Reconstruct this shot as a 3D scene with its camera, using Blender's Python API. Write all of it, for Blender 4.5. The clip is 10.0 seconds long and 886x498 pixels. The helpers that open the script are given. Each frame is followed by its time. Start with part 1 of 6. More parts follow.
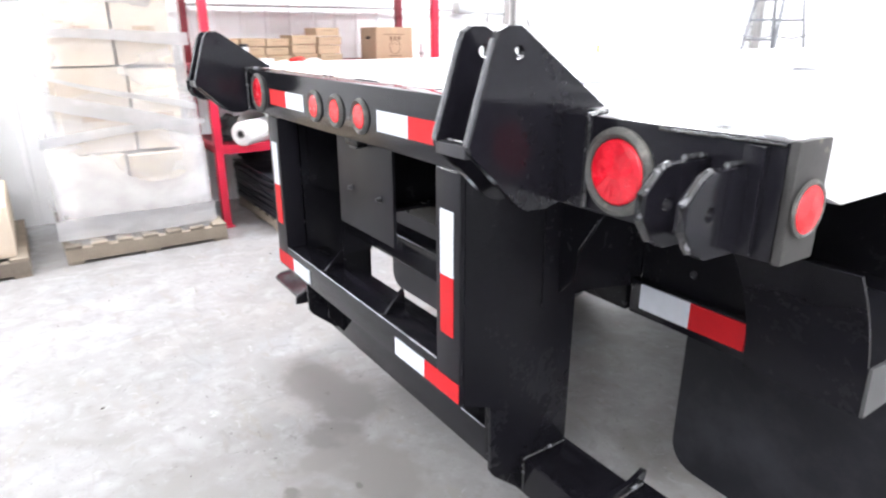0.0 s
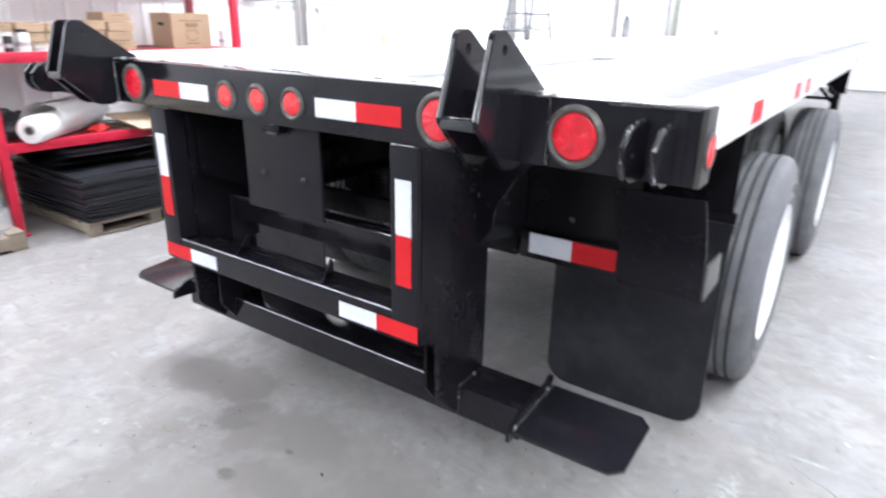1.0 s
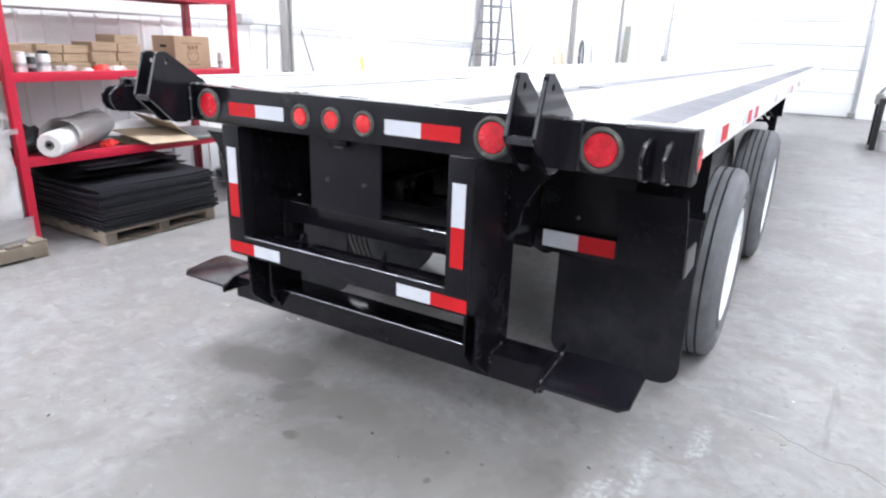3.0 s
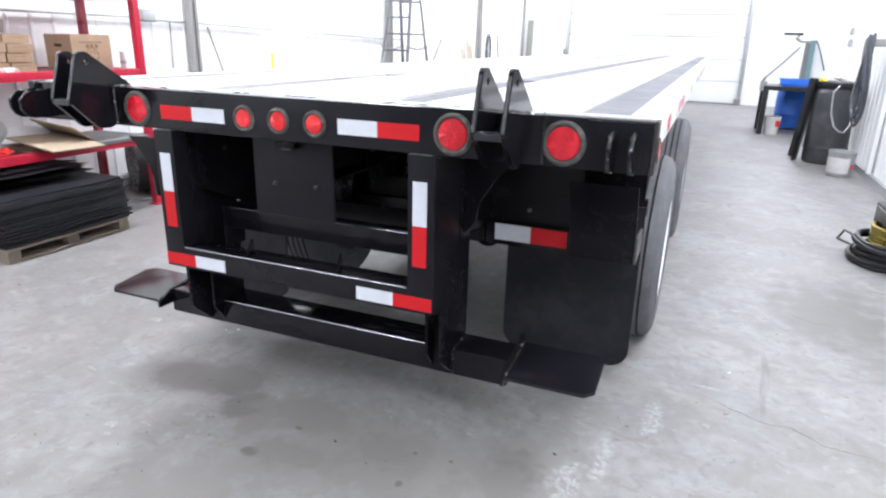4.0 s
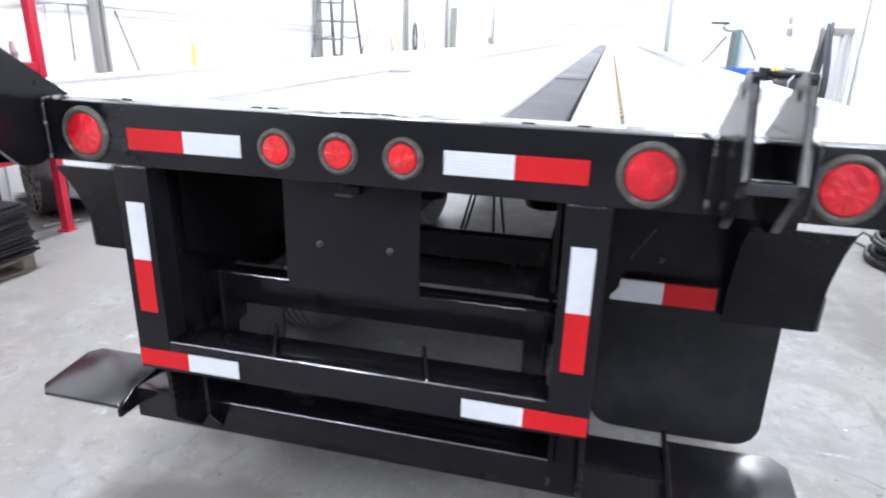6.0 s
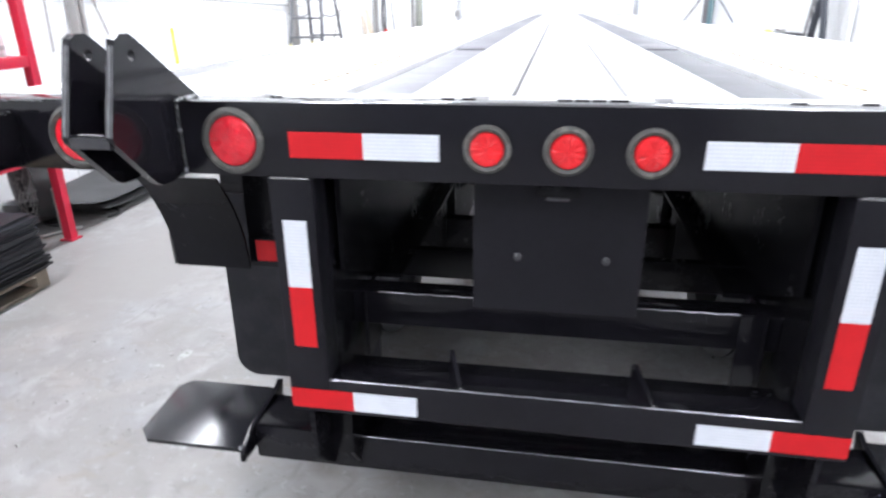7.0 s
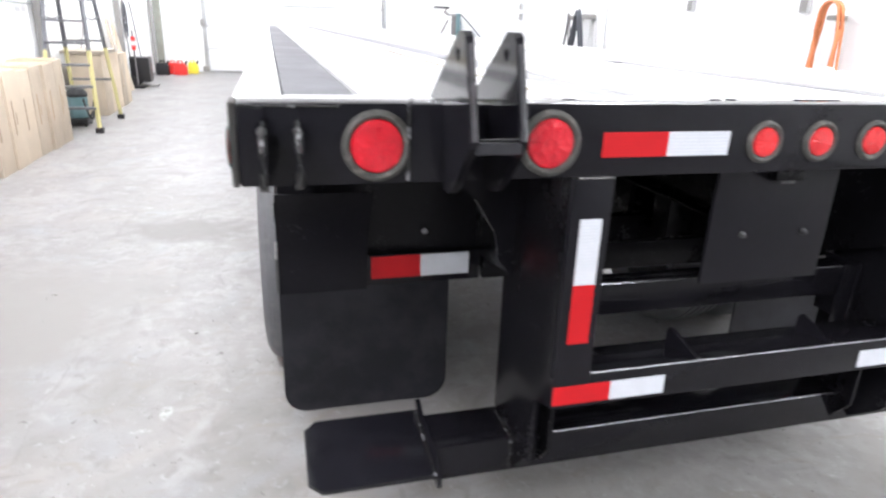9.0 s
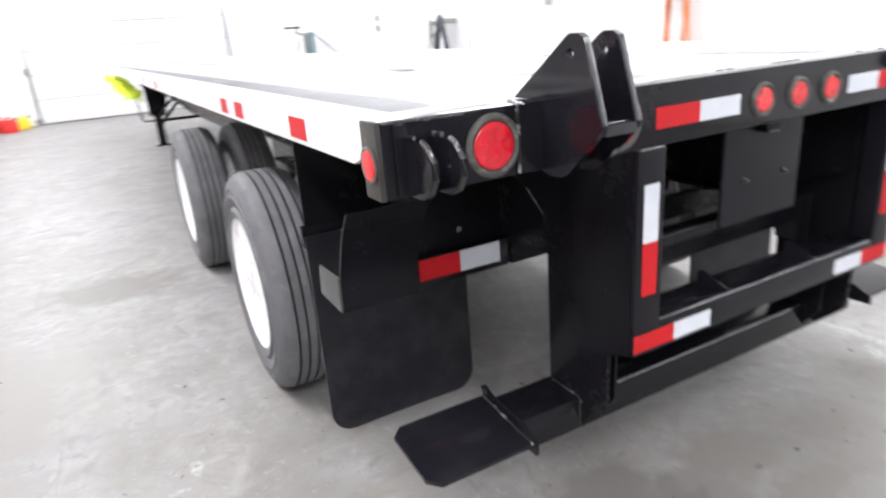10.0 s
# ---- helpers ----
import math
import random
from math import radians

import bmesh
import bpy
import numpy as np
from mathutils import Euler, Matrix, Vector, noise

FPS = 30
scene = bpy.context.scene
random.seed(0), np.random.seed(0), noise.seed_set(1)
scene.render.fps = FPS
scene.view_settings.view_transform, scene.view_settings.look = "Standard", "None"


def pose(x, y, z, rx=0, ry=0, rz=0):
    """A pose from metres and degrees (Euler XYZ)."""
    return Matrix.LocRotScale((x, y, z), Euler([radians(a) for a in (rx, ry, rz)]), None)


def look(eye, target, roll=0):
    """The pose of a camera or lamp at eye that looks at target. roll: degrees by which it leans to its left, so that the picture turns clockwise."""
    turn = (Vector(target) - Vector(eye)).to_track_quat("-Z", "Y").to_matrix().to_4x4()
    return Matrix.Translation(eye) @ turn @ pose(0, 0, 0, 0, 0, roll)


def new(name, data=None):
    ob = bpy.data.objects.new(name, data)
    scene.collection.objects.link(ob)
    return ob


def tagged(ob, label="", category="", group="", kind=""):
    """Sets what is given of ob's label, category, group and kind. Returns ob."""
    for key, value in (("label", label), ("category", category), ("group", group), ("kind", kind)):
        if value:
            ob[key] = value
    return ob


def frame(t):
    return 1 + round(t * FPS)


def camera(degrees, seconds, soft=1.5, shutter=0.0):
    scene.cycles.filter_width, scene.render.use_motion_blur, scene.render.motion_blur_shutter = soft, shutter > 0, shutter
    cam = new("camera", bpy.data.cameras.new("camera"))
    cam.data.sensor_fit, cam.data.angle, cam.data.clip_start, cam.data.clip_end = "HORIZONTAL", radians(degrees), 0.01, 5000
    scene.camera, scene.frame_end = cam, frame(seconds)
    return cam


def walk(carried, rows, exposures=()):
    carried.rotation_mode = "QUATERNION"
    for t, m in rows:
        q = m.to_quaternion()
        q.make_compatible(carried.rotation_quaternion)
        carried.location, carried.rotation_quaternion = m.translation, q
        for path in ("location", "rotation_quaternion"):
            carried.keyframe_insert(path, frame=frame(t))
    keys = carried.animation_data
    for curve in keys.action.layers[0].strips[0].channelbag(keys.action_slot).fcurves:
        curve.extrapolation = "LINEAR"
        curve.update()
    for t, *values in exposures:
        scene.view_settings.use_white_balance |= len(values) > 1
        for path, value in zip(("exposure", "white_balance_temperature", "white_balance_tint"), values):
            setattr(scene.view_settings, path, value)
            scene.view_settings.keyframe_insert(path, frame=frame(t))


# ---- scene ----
cam = camera(70.5, 10.0, soft=2.2, shutter=0.5)
PATH = [
    (0, (1.67, -0.746, 1.484), (0.093, 0.299, 0.835), -0.2),
    (0.5, (1.599, -0.999, 1.484), (0.214, 0.291, 0.839), 1.5),
    (1, (1.573, -1.257, 1.509), (0.494, 0.283, 0.828), 1.0),
    (1.5, (1.651, -1.446, 1.534), (0.709, 0.162, 0.809), 0.4),
    (2, (1.718, -1.62, 1.561), (0.713, -0.028, 0.885), -0.6),
    (2.5, (1.669, -1.726, 1.566), (0.677, -0.108, 0.934), 1.5),
    (3.8, (1.446, -1.902, 1.57), (0.638, -0.185, 0.94), 1.5),
    (4, (1.418, -1.875, 1.567), (0.698, -0.119, 0.936), 1.4),
    (4.5, (1.287, -1.73, 1.552), (0.513, 0.004, 0.925), -0.3),
    (5, (1.101, -1.564, 1.547), (0.351, 0.172, 0.897), 1.7),
    (5.5, (0.818, -1.428, 1.539), (0.192, 0.351, 0.873), -0.2),
    (5.7, (0.718, -1.383, 1.552), (0.183, 0.431, 0.903), 0.3),
    (6.8, (0.103, -1.168, 1.517), (-0.266, 0.666, 0.808), 2.0),
    (7, (-0.032, -1.188, 1.536), (-0.355, 0.649, 0.814), -0.6),
    (7.5, (-0.318, -1.191, 1.532), (-0.382, 0.697, 0.873), 3.1),
    (8, (-0.645, -1.195, 1.532), (-0.722, 0.677, 0.831), 2.4),
    (8.5, (-0.95, -1.242, 1.528), (-0.674, 0.597, 0.793), 2.2),
    (9, (-1.218, -1.178, 1.505), (-0.718, 0.637, 0.83), 2.0),
    (9.5, (-1.465, -1.077, 1.518), (-0.881, 0.731, 0.893), -1.3),
    (10, (-1.751, -1.107, 1.516), (-0.871, 0.567, 0.864), -4.5),
]
EXPOSURES = [
    (0.0, 0.54, 6450, 10), (0.5, 0.44, 6350, 10), (1.0, 0.36, 6250, 10), (1.5, 0.24, 6250, 10), (2.0, 0.1, 6250, 10), (2.5, 0.02, 6250, 10),
    (4.0, -0.08, 6250, 10), (5.0, -0.09, 6250, 10), (5.5, 0.0, 6200, 10), (7.0, 0.06, 6250, 10), (8.0, 0.07, 6400, 10), (8.5, 0.08, 6500, 10), (9.5, 0.05, 6600, 10), (10.0, 0.03, 6650, 10)]
walk(cam, [(t, look(eye, target, roll)) for t, eye, target, roll in PATH], EXPOSURES)

# ---- light ----
world = bpy.data.worlds.new("workshop_world")
world.use_nodes = True
scene.world = world
sky = world.node_tree.nodes.new("ShaderNodeTexSky")
sky.sky_type, sky.sun_disc = "NISHITA", False
world.node_tree.links.new(sky.outputs[0], world.node_tree.nodes["Background"].inputs[0])
world.node_tree.nodes["Background"].inputs[1].default_value = 0.08

WALL_W, WALL_E, WALL_N, WALL_S, CEILING = -4.3, 3.42, 18.5, -11.0, 4.6
LIGHT_ROWS = [(-3.1, 190.0), (2.95, 137.0)]
# The pair at y -7.4 is unseen, added to brighten floor under the trailer.
LIGHT_YS = (-7.4, -3.0, 1.6, 6.2, 10.8, 15.6)


def lamp_strip(x, y, power):
    data = bpy.data.lights.new("strip_light", "AREA")
    data.shape, data.size, data.size_y, data.energy = "RECTANGLE", 0.35, 3.2, power
    data.color = (0.93, 0.95, 1.0)
    ob = new("strip_light", data)
    ob.matrix_world = pose(x, y, CEILING - 0.32)
    return ob


for lx, watts in LIGHT_ROWS:
    for ly in LIGHT_YS:
        lamp_strip(lx, ly, watts * {-7.4: 0.65, -3.0: 1.15}.get(ly, 1.0))

# ---- materials ----


def material(name, colour, rough=0.5, metal=0.0, vary=0.15, scale=6.0, fine=60.0, bump=0.1, coat=0.0, spec=0.5, random_piece=0.0, spots=None, rough_vary=0.15, distance=0.004):
    m = bpy.data.materials.new(name)
    m.use_nodes = True
    nt = m.node_tree
    b = nt.nodes["Principled BSDF"]
    tc = nt.nodes.new("ShaderNodeNewGeometry")

    def noise_at(sc, detail=6.0, rough_n=0.6):
        n = nt.nodes.new("ShaderNodeTexNoise")
        n.inputs["Scale"].default_value, n.inputs["Detail"].default_value, n.inputs["Roughness"].default_value = sc, detail, rough_n
        nt.links.new(tc.outputs["Position"], n.inputs["Vector"])
        return n

    def maths(op, a, c):
        k = nt.nodes.new("ShaderNodeMath")
        k.operation = op
        for slot, v in enumerate((a, c)):
            if isinstance(v, (int, float)):
                k.inputs[slot].default_value = v
            else:
                nt.links.new(v, k.inputs[slot])
        return k.outputs[0]

    big, small = noise_at(scale), noise_at(fine, 3.0)
    both = maths("ADD", maths("MULTIPLY", big.outputs[0], 0.65), maths("MULTIPLY", small.outputs[0], 0.35))
    if random_piece:
        info = nt.nodes.new("ShaderNodeObjectInfo")
        both = maths("ADD", both, maths("MULTIPLY", maths("SUBTRACT", info.outputs["Random"], 0.5), random_piece))
    ramp = nt.nodes.new("ShaderNodeMapRange")
    ramp.inputs["From Min"].default_value, ramp.inputs["From Max"].default_value = 0.25, 0.75
    ramp.inputs["To Min"].default_value, ramp.inputs["To Max"].default_value = 1.0 - vary, 1.0 + vary
    ramp.clamp = False
    nt.links.new(both, ramp.inputs["Value"])
    mix = nt.nodes.new("ShaderNodeVectorMath")
    mix.operation = "SCALE"
    mix.inputs[0].default_value = colour
    nt.links.new(ramp.outputs[0], mix.inputs["Scale"])
    out = mix.outputs[0]
    if spots:
        colour2, sc2, low, high = spots
        n2 = noise_at(sc2, 8.0, 0.65)
        r2 = nt.nodes.new("ShaderNodeMapRange")
        r2.inputs["From Min"].default_value, r2.inputs["From Max"].default_value = low, high
        nt.links.new(n2.outputs[0], r2.inputs["Value"])
        mx = nt.nodes.new("ShaderNodeMix")
        mx.data_type = "RGBA"
        nt.links.new(r2.outputs[0], mx.inputs["Factor"])
        nt.links.new(out, mx.inputs["A"])
        mx.inputs["B"].default_value = (*colour2, 1)
        out = mx.outputs["Result"]
    nt.links.new(out, b.inputs["Base Color"])
    rr = maths("ADD", maths("MULTIPLY", maths("SUBTRACT", both, 0.5), rough_vary), rough)
    nt.links.new(rr, b.inputs["Roughness"])
    b.inputs["Metallic"].default_value = metal
    b.inputs["Specular IOR Level"].default_value = spec
    if coat:
        b.inputs["Coat Weight"].default_value, b.inputs["Coat Roughness"].default_value = coat, 0.06
    if bump:
        bp = nt.nodes.new("ShaderNodeBump")
        bp.inputs["Strength"].default_value, bp.inputs["Distance"].default_value = bump, distance
        nt.links.new(both, bp.inputs["Height"])
        nt.links.new(bp.outputs[0], b.inputs["Normal"])
    return m


def concrete():
    """Worn workshop concrete: cloudy grey, scuffs, oil spots and a few pale scrapes."""
    m = material("concrete_floor", (0.272, 0.265, 0.262), rough=0.50, spec=0.5, vary=0.46, scale=1.1, fine=12.0, bump=0.05, spots=((0.175, 0.17, 0.175), 2.3, 0.55, 0.78), rough_vary=0.35)
    nt = m.node_tree
    b = nt.nodes["Principled BSDF"]
    geo = nt.nodes.new("ShaderNodeNewGeometry")
    prev = b.inputs["Base Color"].links[0].from_socket

    def blend(prev, factor, colour):
        mx = nt.nodes.new("ShaderNodeMix")
        mx.data_type = "RGBA"
        nt.links.new(factor, mx.inputs["Factor"])
        nt.links.new(prev, mx.inputs["A"])
        mx.inputs["B"].default_value = (*colour, 1)
        return mx.outputs["Result"]

    def speck(scale, low, high, stretch=(1, 1, 1)):
        mp = nt.nodes.new("ShaderNodeMapping")
        mp.inputs["Scale"].default_value = stretch
        nt.links.new(geo.outputs["Position"], mp.inputs["Vector"])
        n = nt.nodes.new("ShaderNodeTexNoise")
        n.inputs["Scale"].default_value, n.inputs["Detail"].default_value, n.inputs["Distortion"].default_value = scale, 5.0, 0.8
        nt.links.new(mp.outputs[0], n.inputs["Vector"])
        r = nt.nodes.new("ShaderNodeMapRange")
        r.inputs["From Min"].default_value, r.inputs["From Max"].default_value = low, high
        nt.links.new(n.outputs[0], r.inputs["Value"])
        return r.outputs[0]

    def patch(x, y, sx, sy, ragged=0.6):
        """An oval patch with a ragged rim."""
        mp = nt.nodes.new("ShaderNodeMapping")
        mp.vector_type = "TEXTURE"
        mp.inputs["Location"].default_value, mp.inputs["Scale"].default_value = (x, y, 0), (sx, sy, 1)
        nt.links.new(geo.outputs["Position"], mp.inputs["Vector"])
        ln = nt.nodes.new("ShaderNodeVectorMath")
        ln.operation = "LENGTH"
        nt.links.new(mp.outputs[0], ln.inputs[0])
        n = nt.nodes.new("ShaderNodeTexNoise")
        n.inputs["Scale"].default_value, n.inputs["Detail"].default_value = 5.0 / max(sx, sy) ** 0.6, 6.0
        nt.links.new(geo.outputs["Position"], n.inputs["Vector"])
        ad = nt.nodes.new("ShaderNodeMath")
        ad.operation = "MULTIPLY_ADD"
        nt.links.new(n.outputs[0], ad.inputs[0])
        ad.inputs[1].default_value = ragged * 2
        nt.links.new(ln.outputs["Value"], ad.inputs[2])
        r = nt.nodes.new("ShaderNodeMapRange")
        r.inputs["From Min"].default_value, r.inputs["From Max"].default_value = 1.0 + ragged * 1.1, 0.75 + ragged * 0.75
        nt.links.new(ad.outputs[0], r.inputs["Value"])
        return r.outputs[0]

    out = blend(prev, speck(0.75, 0.44, 0.66), (0.228, 0.219, 0.213))
    out = blend(out, speck(1.1, 0.50, 0.72, (1.5, 0.45, 1)), (0.220, 0.211, 0.204))
    out = blend(out, speck(1.6, 0.52, 0.78), (0.305, 0.282, 0.268))
    out = blend(out, speck(2.1, 0.55, 0.80), (0.262, 0.272, 0.290))
    out = blend(out, speck(3.2, 0.50, 0.70), (0.205, 0.196, 0.188))
    out = blend(out, speck(5.5, 0.54, 0.84), (0.335, 0.33, 0.332))
    out = blend(out, speck(13.0, 0.54, 0.80), (0.185, 0.178, 0.172))
    out = blend(out, speck(9.0, 0.57, 0.74, (0.6, 1.4, 1)), (0.225, 0.207, 0.188))
    out = blend(out, speck(24.0, 0.60, 0.78), (0.325, 0.322, 0.325))
    out = blend(out, speck(6.0, 0.66, 0.78, (0.35, 1.6, 1)), (0.165, 0.158, 0.152))
    out = blend(out, speck(4.0, 0.67, 0.80, (1.7, 0.30, 1)), (0.17, 0.164, 0.160))
    out = blend(out, speck(5.0, 0.66, 0.86, (1, 0.5, 1)), (0.36, 0.355, 0.358))
    out = blend(out, speck(30.0, 0.68, 0.74), (0.11, 0.105, 0.10))
    out = blend(out, speck(90.0, 0.64, 0.74), (0.16, 0.155, 0.15))
    out = blend(out, speck(45.0, 0.70, 0.78), (0.42, 0.415, 0.41))
    # broad brownish, darker ground behind the bumper, then the sharper dark stains on it
    for x, y, sx, sy, rg in ((0.42, -0.06, 0.70, 0.30, 0.9), (0.95, 0.10, 0.22, 0.30, 0.9), (-0.10, -0.55, 0.40, 0.30, 1.1), (-2.6, 2.2, 0.7, 0.9, 1.0), (2.1, 0.2, 0.45, 0.35, 1.0)):
        out = blend(out, patch(x, y, sx, sy, rg), (0.232, 0.221, 0.212))
    for x, y, sx, sy, rg in ((-0.72, 0.14, 0.22, 0.15, 0.25), (-0.50, 0.20, 0.20, 0.16, 0.35), (-0.30, 0.05, 0.13, 0.13, 0.5), (-1.9, 3.6, 0.5, 0.35, 0.8), (2.3, 2.4, 0.4, 0.7, 0.9), (0.92, 0.10, 0.10, 0.16, 0.9)):
        out = blend(out, patch(x, y, sx, sy, rg), (0.168, 0.158, 0.152))
    for x, y, sx, sy, rg in ((-0.19, -0.06, 0.07, 0.12, 0.5), (-0.02, 0.10, 0.30, 0.16, 0.8), (0.10, -0.16, 0.26, 0.10, 1.0), (0.42, 0.02, 0.20, 0.14, 1.1), (0.90, 0.02, 0.12, 0.22, 1.0), (0.74, -0.12, 0.08, 0.16, 1.0)):
        out = blend(out, patch(x, y, sx, sy, rg), (0.206, 0.194, 0.185))
    for x, y, sx, sy in ((-0.08, -0.21, 0.045, 0.03), (-0.05, 0.75, 0.09, 0.05), (0.42, -0.42, 0.06, 0.05), (-0.60, 0.15, 0.018, 0.012), (0.011, 0.0, 0.022, 0.014), (0.53, 0.05, 0.014, 0.010), (0.68, 0.06, 0.013, 0.009), (0.55, -0.14, 0.016, 0.02)):
        out = blend(out, patch(x, y, sx, sy), (0.14, 0.13, 0.122))
    for x, y, sx, sy in ((1.38, 0.70, 0.035, 0.15), (1.22, 0.35, 0.03, 0.16), (1.12, 0.12, 0.05, 0.13), (-0.72, -0.30, 0.03, 0.02), (-1.35, 0.55, 0.05, 0.02), (-1.70, 1.17, 0.02, 0.05), (-1.78, 1.06, 0.035, 0.012), (1.62, 1.1, 0.08, 0.010), (-1.2, 0.0, 0.03, 0.010), (-0.86, 0.6, 0.015, 0.012), (1.74, 2.18, 0.03, 0.01)):
        grain = nt.nodes.new("ShaderNodeMath")
        grain.operation = "MULTIPLY"
        nt.links.new(patch(x, y, sx * 1.25, sy * 1.25, 0.9), grain.inputs[0])
        nt.links.new(speck(40.0, 0.38, 0.66), grain.inputs[1])
        out = blend(out, grain.outputs[0], (0.40, 0.40, 0.405))
    nt.links.new(out, b.inputs["Base Color"])
    return m


def film_material(name, low, high):
    """Cloudy stretch film: slanting streaks of clearer and whiter plastic."""
    m = material(name, (0.88, 0.88, 0.89), rough=0.30, vary=0.04, scale=2.0, bump=0.12, distance=0.010, fine=14.0)
    nt = m.node_tree
    g = nt.nodes.new("ShaderNodeNewGeometry")
    mp = nt.nodes.new("ShaderNodeMapping")
    mp.inputs["Rotation"].default_value, mp.inputs["Scale"].default_value = (radians(38), 0, 0), (1.0, 0.8, 1.5)
    nt.links.new(g.outputs["Position"], mp.inputs["Vector"])
    n = nt.nodes.new("ShaderNodeTexNoise")
    n.inputs["Scale"].default_value, n.inputs["Detail"].default_value, n.inputs["Distortion"].default_value = 1.7, 5.0, 0.25
    nt.links.new(mp.outputs[0], n.inputs["Vector"])
    r = nt.nodes.new("ShaderNodeMapRange")
    r.inputs["From Min"].default_value, r.inputs["From Max"].default_value = 0.36, 0.66
    r.inputs["To Min"].default_value, r.inputs["To Max"].default_value = low, high
    nt.links.new(n.outputs[0], r.inputs["Value"])
    nt.links.new(r.outputs[0], nt.nodes["Principled BSDF"].inputs["Alpha"])
    return m


def lens_material(name, colour):
    """Red moulded lens with fine prisms inside."""
    m = material(name, colour, rough=0.26, vary=0.45, scale=26.0, fine=300.0, bump=0.1, distance=0.003, coat=0.25, spec=0.55)
    nt = m.node_tree
    g = nt.nodes.new("ShaderNodeTexCoord")
    v = nt.nodes.new("ShaderNodeTexVoronoi")
    v.inputs["Scale"].default_value = 44.0
    nt.links.new(g.outputs["Object"], v.inputs["Vector"])
    bp = nt.nodes.new("ShaderNodeBump")
    bp.inputs["Strength"].default_value, bp.inputs["Distance"].default_value = 0.6, 0.005
    nt.links.new(v.outputs["Distance"], bp.inputs["Height"])
    nt.links.new(bp.outputs[0], nt.nodes["Principled BSDF"].inputs["Normal"])
    return m


def tape_material(name, colour, cell=0.85):
    """Retroreflective tape: a fine lattice of cells under a glossy film."""
    m = material(name, colour, rough=0.5, spec=0.25, vary=0.10, scale=18.0, bump=0.0)
    nt = m.node_tree
    b = nt.nodes["Principled BSDF"]
    prev = b.inputs["Base Color"].links[0].from_socket
    g = nt.nodes.new("ShaderNodeTexCoord")
    mp = nt.nodes.new("ShaderNodeMapping")
    mp.inputs["Rotation"].default_value = (0, radians(45), 0)
    nt.links.new(g.outputs["Object"], mp.inputs["Vector"])
    ck = nt.nodes.new("ShaderNodeTexChecker")
    ck.inputs["Scale"].default_value = 190.0
    ck.inputs["Color1"].default_value, ck.inputs["Color2"].default_value = (1, 1, 1, 1), (cell, cell + 0.015, cell + 0.035, 1)
    nt.links.new(mp.outputs[0], ck.inputs["Vector"])
    mx = nt.nodes.new("ShaderNodeMix")
    mx.data_type, mx.blend_type = "RGBA", "MULTIPLY"
    mx.inputs["Factor"].default_value = 1.0
    nt.links.new(prev, mx.inputs["A"])
    nt.links.new(ck.outputs[0], mx.inputs["B"])
    nt.links.new(mx.outputs["Result"], b.inputs["Base Color"])
    return m


CONCRETE = concrete()
WHITE_WALL = material("white_wall_panel", (0.89, 0.895, 0.90), rough=0.45, vary=0.04, scale=1.2, bump=0.05)
# Rear wall is out of view; its grey tunes reflections in black paint.
GREY_WALL = material("grey_rear_wall", (0.30, 0.31, 0.34), rough=0.7, vary=0.15, scale=0.6, bump=0.1)
# The ceiling is never in view; this pale tone lifts the bounced light.
CEILING_MAT = material("ceiling_sheet", (0.82, 0.82, 0.83), rough=0.7, vary=0.08, scale=0.8)
STEEL_GREY = material("grey_painted_steel", (0.30, 0.29, 0.28), rough=0.5, vary=0.12, scale=5.0)
BLACK = material("gloss_black_paint", (0.0088, 0.0083, 0.011), spec=0.24, rough=0.12, vary=0.25, scale=4.0, fine=90.0, bump=0.010, distance=0.002, rough_vary=0.14)
BLACK_SATIN = material("satin_black_plate", (0.0098, 0.0093, 0.0122), spec=0.16, rough=0.32, vary=0.22, scale=5.0, bump=0.012, rough_vary=0.12)
FLANGE = material("worn_flange", (0.06, 0.06, 0.06), rough=0.4, vary=0.4, scale=25.0, bump=0.15)
# Grey that paints the light which the black plate edges catch.
EDGE_GREY = material("highlighted_plate_edge", (0.05, 0.05, 0.055), spec=0.8, rough=0.22, vary=0.5, scale=30.0, bump=0.1)
SHELF_EDGE = material("dark_painted_edge", (0.024, 0.024, 0.028), spec=0.4, rough=0.3, vary=0.4, scale=30.0, bump=0.1)
FOOT_BLACK = material("dull_black_foot", (0.0095, 0.0092, 0.0125), spec=0.45, rough=0.17, vary=0.3, scale=5.0, fine=60.0, bump=0.004, rough_vary=0.08)
BLACK_DULL = material("dull_black_panel", (0.0082, 0.0079, 0.0102), spec=0.12, rough=0.26, vary=0.3, scale=6.0, bump=0.012, rough_vary=0.15)
BLACK_OLD = material("dusty_black_chassis", (0.0065, 0.0063, 0.0078), spec=0.16, rough=0.26, vary=0.4, scale=7.0, bump=0.15)
WORN_END = material("worn_black_end_plate", (0.034, 0.032, 0.030), rough=0.55, vary=0.45, scale=22.0, fine=140.0, bump=0.15, spots=((0.17, 0.15, 0.12), 35.0, 0.60, 0.72))
FLAP = material("rubber_mudflap", (0.0105, 0.0105, 0.0138), spec=0.26, rough=0.38, vary=0.3, scale=9.0, fine=90.0, bump=0.05, rough_vary=0.3, spots=((0.027, 0.027, 0.033), 4.5, 0.48, 0.74))
# Pale metallic colour stands in for highlights on glossy black edges.
GLINT = material("painted_highlight", (0.40, 0.40, 0.43), metal=0.8, spec=1.0, rough=0.20, vary=0.5, scale=12.0, bump=0.15, spots=((0.03, 0.03, 0.033), 4.0, 0.50, 0.66))
